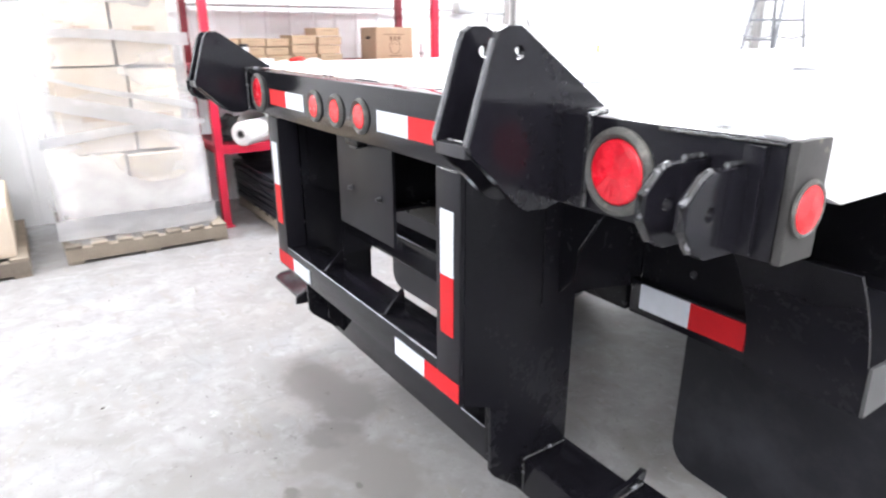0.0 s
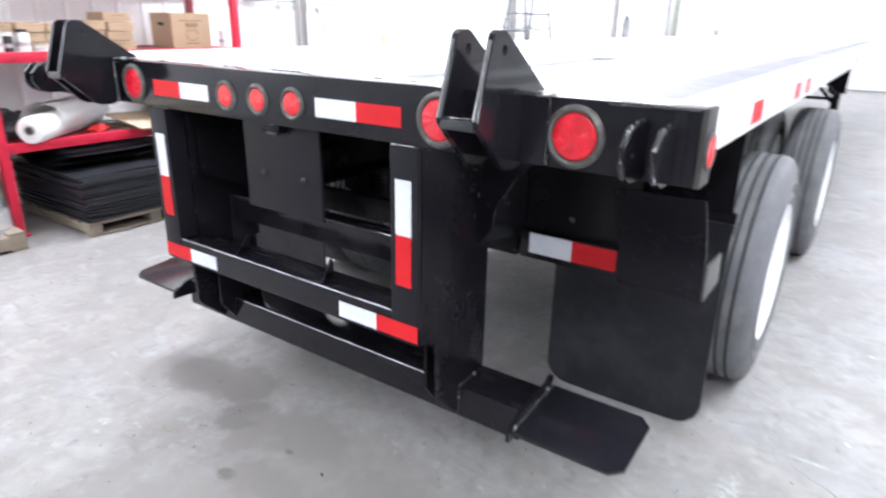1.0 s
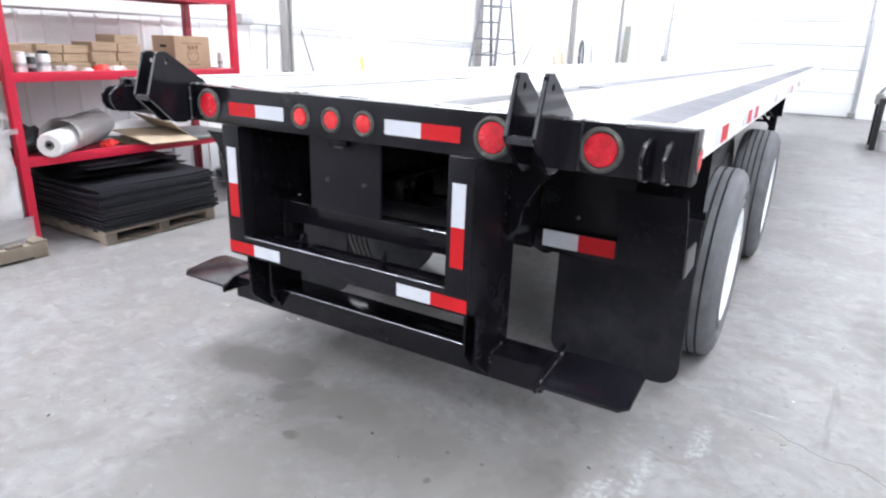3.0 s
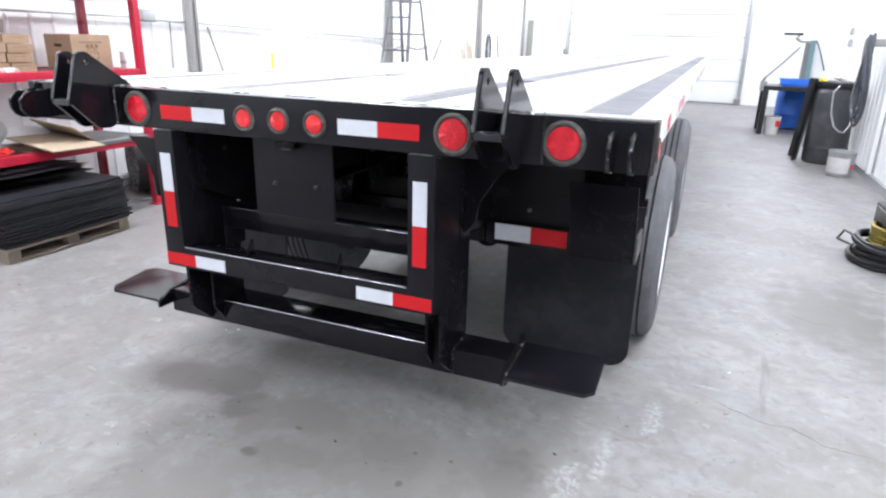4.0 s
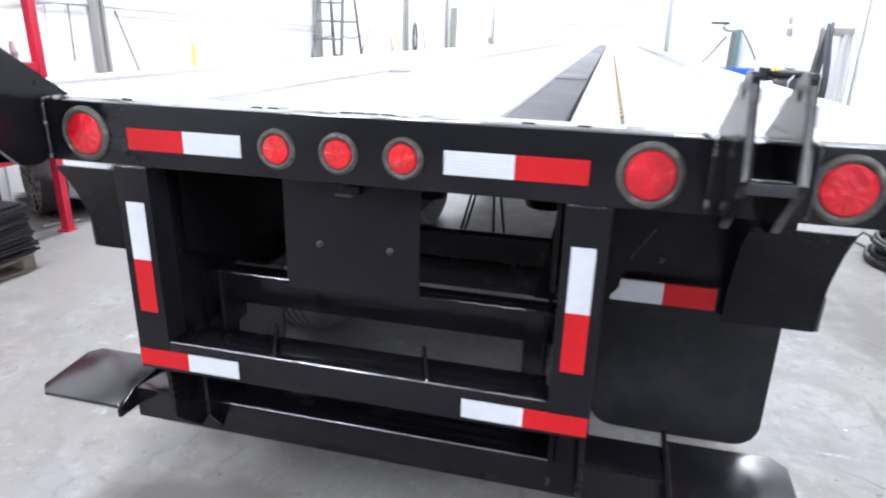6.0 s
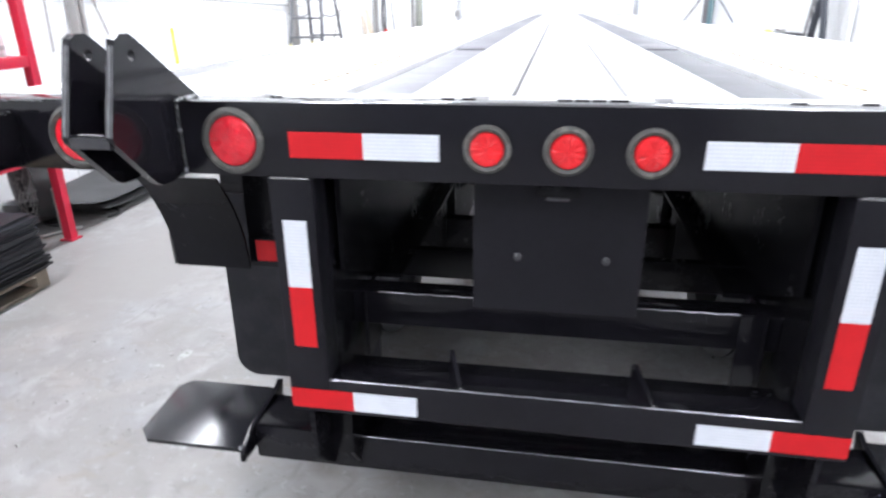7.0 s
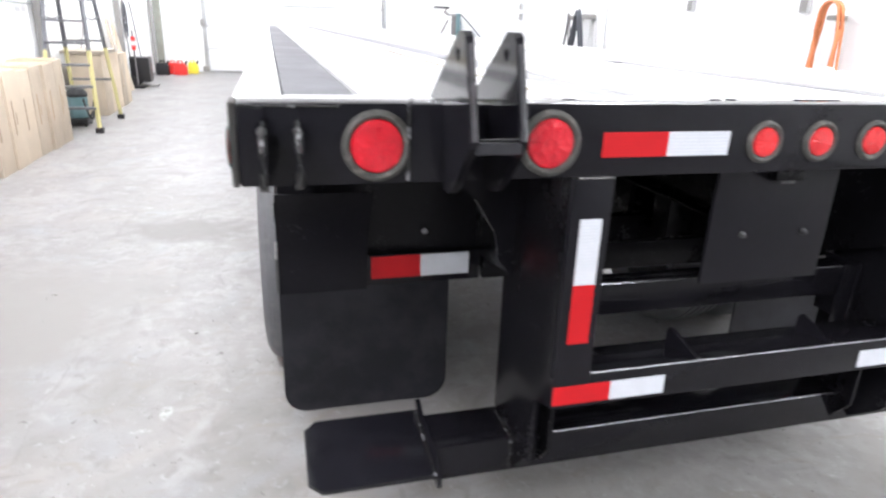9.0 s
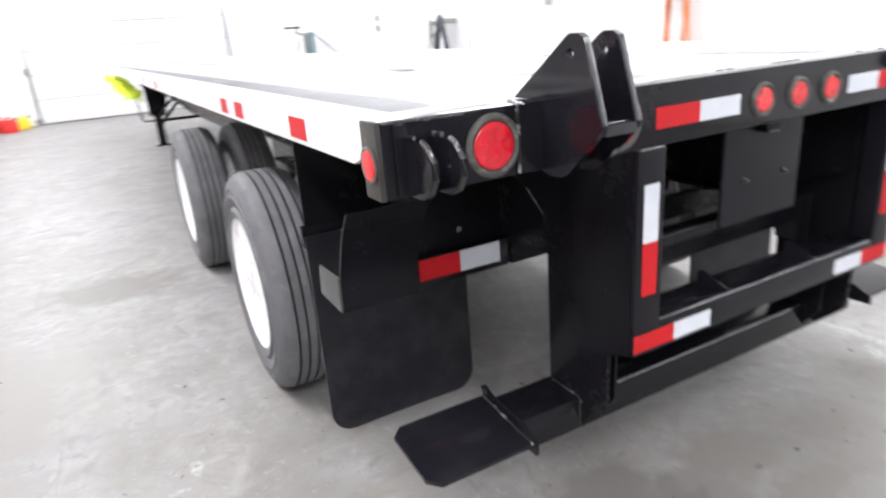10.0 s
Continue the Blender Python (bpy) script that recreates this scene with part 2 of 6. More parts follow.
# The pale spots put broken glints into the black bead's colour.
WELD = material("glinting_weld_bead", (0.014, 0.014, 0.015), spec=0.8, rough=0.18, vary=0.4, scale=60.0, bump=0.6, spots=((0.36, 0.36, 0.38), 26.0, 0.56, 0.68))
RUBBER = material("tyre_rubber", (0.118, 0.120, 0.128), rough=0.72, vary=0.35, scale=7.0, fine=170.0, bump=0.4, spots=((0.17, 0.168, 0.165), 9.0, 0.52, 0.78))
GROOVE = material("tyre_groove", (0.022, 0.022, 0.023), rough=0.9, vary=0.2)
RIM = material("white_wheel_enamel", (0.91, 0.92, 0.94), rough=0.28, vary=0.05, scale=6.0, bump=0.02, coat=0.3)
GROMMET = material("dusty_rubber_grommet", (0.064, 0.062, 0.057), rough=0.65, vary=0.4, scale=40.0, fine=160.0, bump=0.3, spots=((0.19, 0.18, 0.16), 30.0, 0.52, 0.7))
LENS = lens_material("red_lamp_lens", (0.60, 0.006, 0.020))
LENS_BRIGHT = lens_material("bright_red_lamp_lens", (0.66, 0.008, 0.014))
TAPE_RED = tape_material("red_reflective_tape", (0.52, 0.009, 0.014), 0.93)
TAPE_WHITE = tape_material("white_reflective_tape", (0.64, 0.66, 0.70))
DECK = material("aluminium_deck", (0.61, 0.61, 0.61), rough=0.48, metal=0.2, vary=0.10, scale=3.0, fine=70.0, bump=0.08, random_piece=0.16, spots=((0.42, 0.41, 0.40), 5.0, 0.60, 0.8))
RAIL = material("aluminium_side_rail", (0.82, 0.82, 0.81), rough=0.38, metal=0.25, vary=0.06, scale=5.0, bump=0.1, spots=((0.55, 0.53, 0.50), 9.0, 0.64, 0.78))
STRIP = material("worn_nailing_strip", (0.200, 0.201, 0.218), random_piece=0.4, spec=0.4, rough=0.50, vary=0.35, scale=5.0, fine=60.0, bump=0.25, spots=((0.31, 0.31, 0.32), 3.2, 0.50, 0.75))
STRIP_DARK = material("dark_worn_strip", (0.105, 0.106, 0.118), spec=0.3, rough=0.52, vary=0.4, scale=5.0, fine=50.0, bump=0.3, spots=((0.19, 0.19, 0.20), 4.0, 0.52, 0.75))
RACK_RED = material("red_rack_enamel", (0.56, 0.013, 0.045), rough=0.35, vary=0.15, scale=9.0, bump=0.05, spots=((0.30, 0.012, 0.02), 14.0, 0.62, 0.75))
# Darker red, also painted as shade on the rack's back posts and beams.
RACK_DARK = material("dark_and_shaded_rack_enamel", (0.24, 0.012, 0.025), rough=0.45, vary=0.2, scale=9.0)
CARD = material("brown_cardboard", (0.56, 0.42, 0.28), rough=0.8, vary=0.1, scale=4.0, fine=120.0, bump=0.06, random_piece=0.25)
CARD_PALE = material("pale_cardboard", (0.60, 0.505, 0.395), rough=0.8, vary=0.16, scale=3.0, fine=120.0, bump=0.06, random_piece=0.6)
CARD_INK = material("carton_print", (0.30, 0.20, 0.13), rough=0.8, vary=0.2, scale=30.0)
FAINT_INK = material("faint_carton_print", (0.42, 0.31, 0.21), rough=0.8, vary=0.4, scale=30.0)
PACK_TAPE = material("packing_tape", (0.60, 0.45, 0.28), rough=0.3, vary=0.1)
WOOD = material("pallet_wood", (0.22, 0.182, 0.142), rough=0.8, vary=0.3, scale=8.0, fine=80.0, bump=0.25, random_piece=0.5)
MAT_RUBBER = material("black_rubber_sheet", (0.017, 0.018, 0.023), rough=0.42, vary=0.35, scale=6.0, fine=50.0, bump=0.2, random_piece=0.5)
MAT_GREY = material("grey_rubber_sheet", (0.15, 0.15, 0.155), rough=0.6, vary=0.3, scale=5.0, bump=0.2, random_piece=0.4)
FILM = film_material("stretch_film", 0.10, 0.50)
FILM_LOW = film_material("thick_stretch_film", 0.16, 0.52)
FILM_BAND = film_material("bunched_stretch_film", 0.45, 0.95)
BLUE_FILM = material("bluish_bag_film", (0.14, 0.18, 0.50), rough=0.3, vary=0.6, scale=14.0, bump=0.4, spots=((0.75, 0.76, 0.8), 12.0, 0.5, 0.6))
FILM_ROLL = material("white_film_roll", (0.74, 0.73, 0.72), rough=0.3, vary=0.12, scale=12.0, fine=60.0, bump=0.3)
PLASTIC_WHITE = material("white_plastic", (0.80, 0.80, 0.80), rough=0.35, vary=0.05)
PLASTIC_BLACK = material("black_plastic", (0.016, 0.016, 0.018), rough=0.38, vary=0.3, scale=6.0, bump=0.05)
TANK_GREY = material("scuffed_dark_tank", (0.050, 0.053, 0.058), rough=0.30, vary=0.4, scale=4.0, bump=0.08, spots=((0.11, 0.115, 0.12), 3.0, 0.52, 0.75))
PLASTIC_BLUE = material("blue_plastic", (0.03, 0.15, 0.62), rough=0.32, vary=0.15, scale=4.0)
PLASTIC_RED = material("red_plastic", (0.75, 0.035, 0.03), rough=0.35, vary=0.1)
YELLOW = material("yellow_plastic", (0.85, 0.70, 0.06), rough=0.4, vary=0.1)
NEON = material("neon_yellow_strap", (0.72, 0.85, 0.03), rough=0.6, vary=0.2, scale=30.0, bump=0.3)
FIBREGLASS = material("yellow_fibreglass_rail", (0.60, 0.54, 0.26), rough=0.5, vary=0.15, scale=5.0)
LADDER_METAL = material("ladder_aluminium", (0.17, 0.175, 0.19), rough=0.4, metal=0.5, vary=0.15, scale=7.0)
TEAL = material("teal_painted_steel", (0.16, 0.27, 0.29), rough=0.4, vary=0.15)
GALV = material("galvanised_tin", (0.48, 0.49, 0.50), rough=0.32, metal=0.6, vary=0.2, scale=8.0)
HOSE_BLACK = material("black_hose", (0.025, 0.024, 0.026), rough=0.5, vary=0.2)
HOSE_ORANGE = material("orange_hose", (0.70, 0.25, 0.11), rough=0.5, vary=0.15, random_piece=0.4)
HOSE_BLUE = material("grey_blue_hose", (0.075, 0.08, 0.095), rough=0.4, vary=0.25)
DULL_YELLOW = material("dirty_yellow_hose", (0.36, 0.27, 0.05), rough=0.5, vary=0.3, scale=20.0)
HOSE_GREY = material("grey_cable", (0.18, 0.17, 0.17), rough=0.5, vary=0.2)
BOLT = material("bolt_steel", (0.07, 0.07, 0.075), rough=0.4, metal=0.5, vary=0.2)
DARK_BAG = material("dark_bag_film", (0.03, 0.033, 0.036), rough=0.3, vary=0.3, bump=0.4, scale=12.0)
DOOR_MAT = material("white_door_section", (0.85, 0.855, 0.86), rough=0.4, vary=0.04, scale=1.5)
SEAM = material("door_seam", (0.40, 0.41, 0.42), rough=0.6, vary=0.1)
SEAM_DASH = material("yellowed_seam_sealant", (0.30, 0.22, 0.09), rough=0.7, vary=0.5, scale=20.0)
OLD_PLANK = material("greyed_plank", (0.30, 0.31, 0.27), rough=0.8, vary=0.25, scale=6.0, bump=0.2)
CARD_DARK = material("worn_dark_cardboard", (0.36, 0.285, 0.20), rough=0.8, vary=0.2, scale=6.0, fine=100.0, bump=0.1)
PLANK = material("weathered_plank", (0.38, 0.33, 0.27), rough=0.8, vary=0.25, scale=6.0, bump=0.2)
CRACK = material("crack_dirt", (0.13, 0.122, 0.115), rough=0.9, vary=0.4, scale=20.0)
GRIT = material("dark_grit", (0.05, 0.043, 0.035), rough=0.9, vary=0.5, scale=30.0)
TUBE_GLOW = bpy.data.materials.new("lit_tube")
TUBE_GLOW.use_nodes = True
TUBE_GLOW.node_tree.nodes["Principled BSDF"].inputs["Emission Color"].default_value = (1, 0.98, 0.96, 1)
TUBE_GLOW.node_tree.nodes["Principled BSDF"].inputs["Emission Strength"].default_value = 6.0

# ---- mesh helpers ----


def box(bm, x0, x1, y0, y1, z0, z1, bevel=0.0, turn=None):
    made = bmesh.ops.create_cube(bm, size=1.0)["verts"]
    for v in made:
        v.co = Vector((x0 + (v.co.x + 0.5) * (x1 - x0), y0 + (v.co.y + 0.5) * (y1 - y0), z0 + (v.co.z + 0.5) * (z1 - z0)))
    if turn:
        for v in made:
            v.co = turn @ v.co
    if bevel:
        edges = list({e for v in made for e in v.link_edges})
        bmesh.ops.bevel(bm, geom=edges, offset=bevel, segments=2, profile=0.7, affect="EDGES", clamp_overlap=True)
    return bm


def prism(bm, outline, axis, a, b, bevel=0.0):
    """A flat outline pushed from a to b along an axis; the outline holds the other two coordinates in order."""
    place = {"x": lambda u, v, w: (w, u, v), "y": lambda u, v, w: (u, w, v), "z": lambda u, v, w: (u, v, w)}[axis]
    low = [bm.verts.new(place(u, v, a)) for u, v in outline]
    top = [bm.verts.new(place(u, v, b)) for u, v in outline]
    faces = [bm.faces.new(low[::-1]), bm.faces.new(top)]
    n = len(outline)
    for i in range(n):
        faces.append(bm.faces.new((low[i], low[(i + 1) % n], top[(i + 1) % n], top[i])))
    if bevel:
        edges = list({e for f in faces[:2] for e in f.edges})
        bmesh.ops.bevel(bm, geom=edges, offset=bevel, segments=2, profile=0.7, affect="EDGES", clamp_overlap=True)
    return bm


def lathe(bm, profile, centre, axis="x", segments=40, caps=False):
    """A profile of (along, radius) turned round an axis."""
    put = {"x": lambda a, c, s: (a, c, s), "y": lambda a, c, s: (c, a, s), "z": lambda a, c, s: (c, s, a)}[axis]
    rings = []
    for along, r in profile:
        rings.append([bm.verts.new(Vector(centre) + Vector(put(along, r * math.cos(2 * math.pi * k / segments), r * math.sin(2 * math.pi * k / segments)))) for k in range(segments)])
    for one, two in zip(rings, rings[1:]):
        for k in range(segments):
            bm.faces.new((one[k], one[(k + 1) % segments], two[(k + 1) % segments], two[k]))
    if caps:
        bm.faces.new(rings[0])
        bm.faces.new(rings[-1][::-1])
    return bm


def tube(bm, points, r, segments=8, closed=False):
    pts = [Vector(p) for p in points]
    n, rings = len(pts), []
    for i, p in enumerate(pts):
        d = (pts[(i + 1) % n] - pts[i - 1]) if closed else (pts[min(i + 1, n - 1)] - pts[max(i - 1, 0)])
        d.normalize()
        side = d.cross(Vector((0, 0, 1)))
        if side.length < 0.05:
            side = d.cross(Vector((0, 1, 0)))
        side.normalize()
        up = side.cross(d)
        rings.append([bm.verts.new(p + r * (math.cos(2 * math.pi * k / segments) * side + math.sin(2 * math.pi * k / segments) * up)) for k in range(segments)])
    pairs = list(zip(rings, rings[1:])) + ([(rings[-1], rings[0])] if closed else [])
    for one, two in pairs:
        for k in range(segments):
            bm.faces.new((one[k], one[(k + 1) % segments], two[(k + 1) % segments], two[k]))
    if not closed:
        bm.faces.new(rings[0])
        bm.faces.new(rings[-1][::-1])
    return bm


def part(name, bm, mat, parent=None, label="", smooth=35.0):
    bmesh.ops.recalc_face_normals(bm, faces=bm.faces)
    me = bpy.data.meshes.new(name)
    bm.to_mesh(me)
    bm.free()
    me.materials.append(mat)
    if smooth:
        me.shade_smooth()
        me.set_sharp_from_angle(angle=radians(smooth))
    ob = new(name, me)
    if parent is not None:
        ob.parent = parent
    if label:
        tagged(ob, label)
    return ob


def again(name, source, parent, m):
    """One more piece on the same mesh."""
    ob = new(name, source.data)
    ob.parent = parent
    ob.matrix_basis = m
    return ob


def thing(name, at, label, category, group="", kind=""):
    ob = new(name)
    ob.location = at
    ob.empty_display_size = 0.1
    return tagged(ob, label, category, group, kind)


def B(*args, **kw):
    return box(bmesh.new(), *args, **kw)


def P(*args, **kw):
    return prism(bmesh.new(), *args, **kw)


# ---- the workshop ----
X0, X1, Y0, Y1 = WALL_W, WALL_E, WALL_S, WALL_N
tagged(part("floor", B(X0 - 0.3, X1 + 0.3, Y0 - 0.3, Y1 + 0.3, -0.2, 0.0), CONCRETE), "worn grey polished concrete workshop floor with stains", "floor", kind="structure")
tagged(part("ceiling", B(X0 - 0.3, X1 + 0.3, Y0 - 0.3, Y1 + 0.3, CEILING, CEILING + 0.2), CEILING_MAT), "pale sheet metal ceiling, unseen, kept bright for bounced light", "ceiling", kind="structure")


def ribbed(name, x, side, y0, y1, z1, label):
    """A wall of ribbed sheet, its face at x, thick towards side."""
    bm = bmesh.new()
    outline, y = [(x, y0)], y0
    while y < y1 - 0.23:
        outline += [(x, y + 0.148), (x - side * 0.010, y + 0.158), (x - side * 0.010, y + 0.182), (x, y + 0.192)]
        y += 0.2286
    outline += [(x, y1), (x + side * 0.2, y1), (x + side * 0.2, y0)]
    prism(bm, outline, "z", 0.0, z1)
    return tagged(part(name, bm, WHITE_WALL, smooth=0), label, "wall", kind="structure")


ribbed("wall_west", X0, -1, Y0, Y1, CEILING, "white ribbed metal sheet wall of the workshop")
ribbed("wall_east", X1, 1, Y0, Y1, CEILING, "white ribbed metal sheet wall of the workshop")
tagged(part("wall_south", B(X0 - 0.2, X1 + 0.2, Y0 - 0.2, Y0, 0, CEILING), GREY_WALL), "plain grey rear wall, unseen, toned for the trailer's reflections", "wall", kind="structure")

# the far wall with its sectional door
DOOR_L, DOOR_R, DOOR_H = -2.94, 2.14, 4.0
bm = bmesh.new()
box(bm, X0 - 0.2, DOOR_L, Y1, Y1 + 0.2, 0, CEILING)
box(bm, DOOR_R, X1 + 0.2, Y1, Y1 + 0.2, 0, CEILING)
box(bm, DOOR_L, DOOR_R, Y1, Y1 + 0.2, DOOR_H, CEILING)
tagged(part("wall_north", bm, WHITE_WALL), "white end wall round a wide sectional door", "wall", kind="structure")
door = tagged(part("door_1", B(DOOR_L, DOOR_R, Y1 + 0.10, Y1 + 0.14, 0, DOOR_H), SEAM), "closed white sectional overhead door with horizontal seams", "door", kind="structure")
z = 0.03
while z < DOOR_H - 0.1:
    part("door_section", B(DOOR_L + 0.02, DOOR_R - 0.02, Y1 + 0.05, Y1 + 0.10, z, min(z + 0.59, DOOR_H), bevel=0.012), DOOR_MAT, door)
    z += 0.605
for x in (DOOR_L, DOOR_R):
    part("door_track", B(x - 0.05, x + 0.05, Y1 - 0.06, Y1 - 0.005, 0, DOOR_H, bevel=0.008), GALV, door, "galvanised steel door track")
    part("track_bracket", B(x - 0.12, x + 0.06, Y1 - 0.12, Y1 - 0.062, 0.02, 0.16, bevel=0.01), STEEL_GREY, door)
part("door_latch", B(DOOR_L - 0.10, DOOR_L + 0.02, Y1 - 0.10, Y1 - 0.062, 1.25, 1.42, bevel=0.01), STEEL_GREY, door)


def wall_column(y, w, d, mat):
    bm = bmesh.new()
    outline = [(X0 + 0.03, y - w / 2), (X0 + d, y - w / 2), (X0 + d, y - w / 2 + 0.03), (X0 + d - 0.03, y - w / 2 + 0.03), (X0 + d - 0.03, y + w / 2 - 0.03), (X0 + d, y + w / 2 - 0.03), (X0 + d, y + w / 2), (X0 + 0.03, y + w / 2)]
    prism(bm, outline, "z", 0.0, CEILING)
    return tagged(part("wall_column", bm, mat), "grey steel building column against the white wall", "column", "building columns", "structure")


for y, w, d in ((4.09, 0.11, 0.12), (9.03, 0.11, 0.12), (13.98, 0.11, 0.12), (18.05, 0.07, 0.09)):
    wall_column(y, w, d, STEEL_GREY)
tagged(part("baseboard", B(X1 - 0.05, X1 - 0.003, Y0, Y1, 0, 0.10, bevel=0.005), GALV), "grey base trim along the east wall", "trim", kind="structure")
tagged(part("trim", B(X1 - 0.07, X1 - 0.024, 7.35, 7.46, 0.1, 3.0, bevel=0.006), WHITE_WALL), "white timber post on the east wall", "trim", kind="structure")

for lx, watts in LIGHT_ROWS:
    for ly in LIGHT_YS:
        light = thing("ceiling_light", (lx, ly, CEILING), "white strip light with lit tubes on the ceiling, out of view", "ceiling light", "strip lights")
        bm = B(-0.24, 0.24, -1.7, 1.7, -0.10, 0.0, bevel=0.01)
        part("housing", bm, PLASTIC_WHITE, light)
        for dx in (-0.1, 0.1):
            bm = bmesh.new()
            tube(bm, [(dx, -1.6, -0.13), (dx, 1.6, -0.13)], 0.019)
            part("tube", bm, TUBE_GLOW, light, "lit fluorescent tube")

# ---- the flatbed trailer ----
TOP, LENGTH, HALF = 1.343, 13.6, 1.295
trailer = thing("flatbed_trailer", (0, 0, 0), "long black flatbed trailer with a pale aluminium deck and red lamps", "trailer")
trailer.scale = (1, 1, 1.0135)


# rear cross beam
bm = B(-HALF + 0.012, HALF - 0.012, 0.0, 0.074, 1.193, 1.345, bevel=0.008)
part("rear_beam", bm, BLACK, trailer, "gloss black rear cross beam")
for s in (-1, 1):
    x0, x1 = sorted((s * (HALF - 0.0115), s * (HALF + 0.001)))
    part("end_plate", B(x0, x1, -0.001, 0.0745, 1.1935, 1.3465, bevel=0.004), WORN_END, trailer, "scuffed black end plate")
    # edge welds of the end plate and the doubler beside it
    x0, x1 = sorted((s * 1.235, s * 1.262))
    part("doubler", B(x0, x1, -0.016, 0.002, 1.20, 1.338, bevel=0.004), BLACK, trailer)
    bm = bmesh.new()
    tube(bm, [(s * (1.10 + 0.012 * k), -0.004 + 0.003 * random.random(), 1.339 + 0.002 * random.random()) for k in range(16)], 0.003, 6)
    part("weld", bm, WELD, trailer)
    # side marker lamp
    bm = bmesh.new()
    lathe(bm, [(0.0, 0.037), (0.006, 0.037), (0.008, 0.033), (0.004, 0.029)], (0, 0, 0), "x", 32)
    for v in bm.verts:
        v.co = Vector((s * (HALF + 0.003 + 0.55 * v.co.x), 0.036 + v.co.y, 1.262 + v.co.z))
    side = part("side_marker_lamp", bm, GROMMET, trailer, "red round side marker lamp in a rubber ring")
    bm = bmesh.new()
    lathe(bm, [(0.002, 0.031), (0.007, 0.030), (0.010, 0.024), (0.0115, 0.012), (0.012, 0.001)], (0, 0, 0), "x", 32)
    for v in bm.verts:
        v.co = Vector((s * (HALF + 0.003 + 0.55 * v.co.x), 0.036 + v.co.y, 1.262 + v.co.z))
    part("lens", bm, LENS_BRIGHT, side)


def lamp(name, x, z, r_ring, r_lens, label, lens_mat):
    bm = bmesh.new()
    lathe(bm, [(0.004, r_ring + 0.003), (-0.005, r_ring + 0.002), (-0.010, r_ring - 0.003), (-0.011, r_lens + 0.008), (-0.007, r_lens + 0.002), (0.002, r_lens)], (x, 0, z), "y", 48)
    ring = part(name, bm, GROMMET, trailer, label)
    bm = bmesh.new()
    lathe(bm, [(0.002, r_lens + 0.001), (-0.006, r_lens), (-0.0085, r_lens * 0.94), (-0.0095, r_lens * 0.72), (-0.0100, r_lens * 0.48), (-0.0105, r_lens * 0.24), (-0.0105, 0.0006)], (x, 0, z), "y", 36)
    for v in bm.verts:
        if v.co.y < -0.009:
            wedge = (math.atan2(v.co.z - z, v.co.x - x) * 12 / (2 * math.pi)) % 1.0
            v.co.y += (0.0024 * (wedge - 0.5) + random.uniform(-1, 1) * 0.0012) * math.hypot(v.co.x - x, v.co.z - z) / r_lens
    part("lens", bm, lens_mat, ring, smooth=7)
    return ring


for x in (-1.031, -0.675, 0.675, 1.031):
    lamp("tail_lamp", x, 1.266, 0.065, 0.050, "large round red tail lamp in a dusty rubber ring", LENS)
for x in (-0.153, 0.0, 0.153):
    lamp("clearance_lamp", x, 1.262, 0.0445, 0.0325, "small round red clearance lamp in a dusty rubber ring", LENS_BRIGHT)


def tape(x0, x1, y, z0, z1, mat, name):
    bm = B(x0, x1, y - 0.0016, y + 0.004, z0, z1)
    return part(name, bm, mat, trailer, smooth=0)


def tape_pair(x_white, x_mid, x_red, y, z0, z1):
    a, b = sorted((x_white, x_mid))
    tape(a, b, y, z0, z1, TAPE_WHITE, "white_tape")
    a, b = sorted((x_red, x_mid))
    tape(a, b, y, z0, z1, TAPE_RED, "red_tape")


for s in (-1, 1):
    tape_pair(s * 0.246, s * 0.400, s * 0.555, 0.0, 1.235, 1.287)
    tape_pair(s * 0.306, s * 0.457, s * 0.609, 0.0, 0.638, 0.688)
    xa, xb = sorted((s * 0.534, s * 0.587))
    tape(xa, xb, 0.0, 0.948, 1.101, TAPE_WHITE, "white_tape")
    tape(xa, xb, 0.0, 0.801, 0.948, TAPE_RED, "red_tape")
    tape_pair(s * 0.650, s * 0.805, s * 0.957, 0.578, 0.758, 0.827)

# rear frame: two uprights with deep side plates and a lower cross bar
for s in (-1, 1):
    xa, xb = sorted((s * 0.514, s * 0.611))
    upright = part("upright", B(xa, xb, 0.0, 0.075, 0.632, 1.1905, bevel=0.006), BLACK_SATIN, trailer, "black upright of the rear frame")
    bm = bmesh.new()
    tube(bm, [(s * (0.52 + 0.009 * k), 0.001, 1.190 + 0.001 * (k % 2)) for k in range(10)], 0.0028, 6)
    part("weld", bm, WELD, upright)
    xa, xb = sorted((s * 0.600, s * 0.614))
    outline = [(0.012, 1.188), (0.012, 0.628), (0.095, 0.600), (0.100, 0.405), (0.112, 0.385), (0.205, 0.305), (0.235, 0.285), (0.36, 0.285), (0.36, 0.848), (0.575, 0.815), (0.62, 0.815), (0.62, 1.19)]
    part("side_plate", P(outline, "x", xa, xb, bevel=0.002), BLACK_DULL, trailer, "deep black side plate")
    xa, xb = sorted((s * 0.520, s * 0.532))
    outline = [(0.08, 1.188), (0.08, 0.66), (0.150, 0.600), (0.150, 0.39), (0.212, 0.31), (0.35, 0.29), (0.35, 1.188)]
    part("inner_plate", P(outline, "x", xa, xb, bevel=0.002), BLACK_OLD, trailer)
    xa, xb = sorted((s * 0.5325, s * 0.5995))
    part("leg_face", B(xa, xb, 0.212, 0.222, 0.29, 0.60, bevel=0.002), BLACK, trailer)
    bm = bmesh.new()
    tube(bm, [(s * 0.6145, 0.245 + 0.0007 * (k % 3), 0.83 + 0.012 * k) for k in range(30)], 0.0028, 6)
    part("weld", bm, BLACK, trailer)
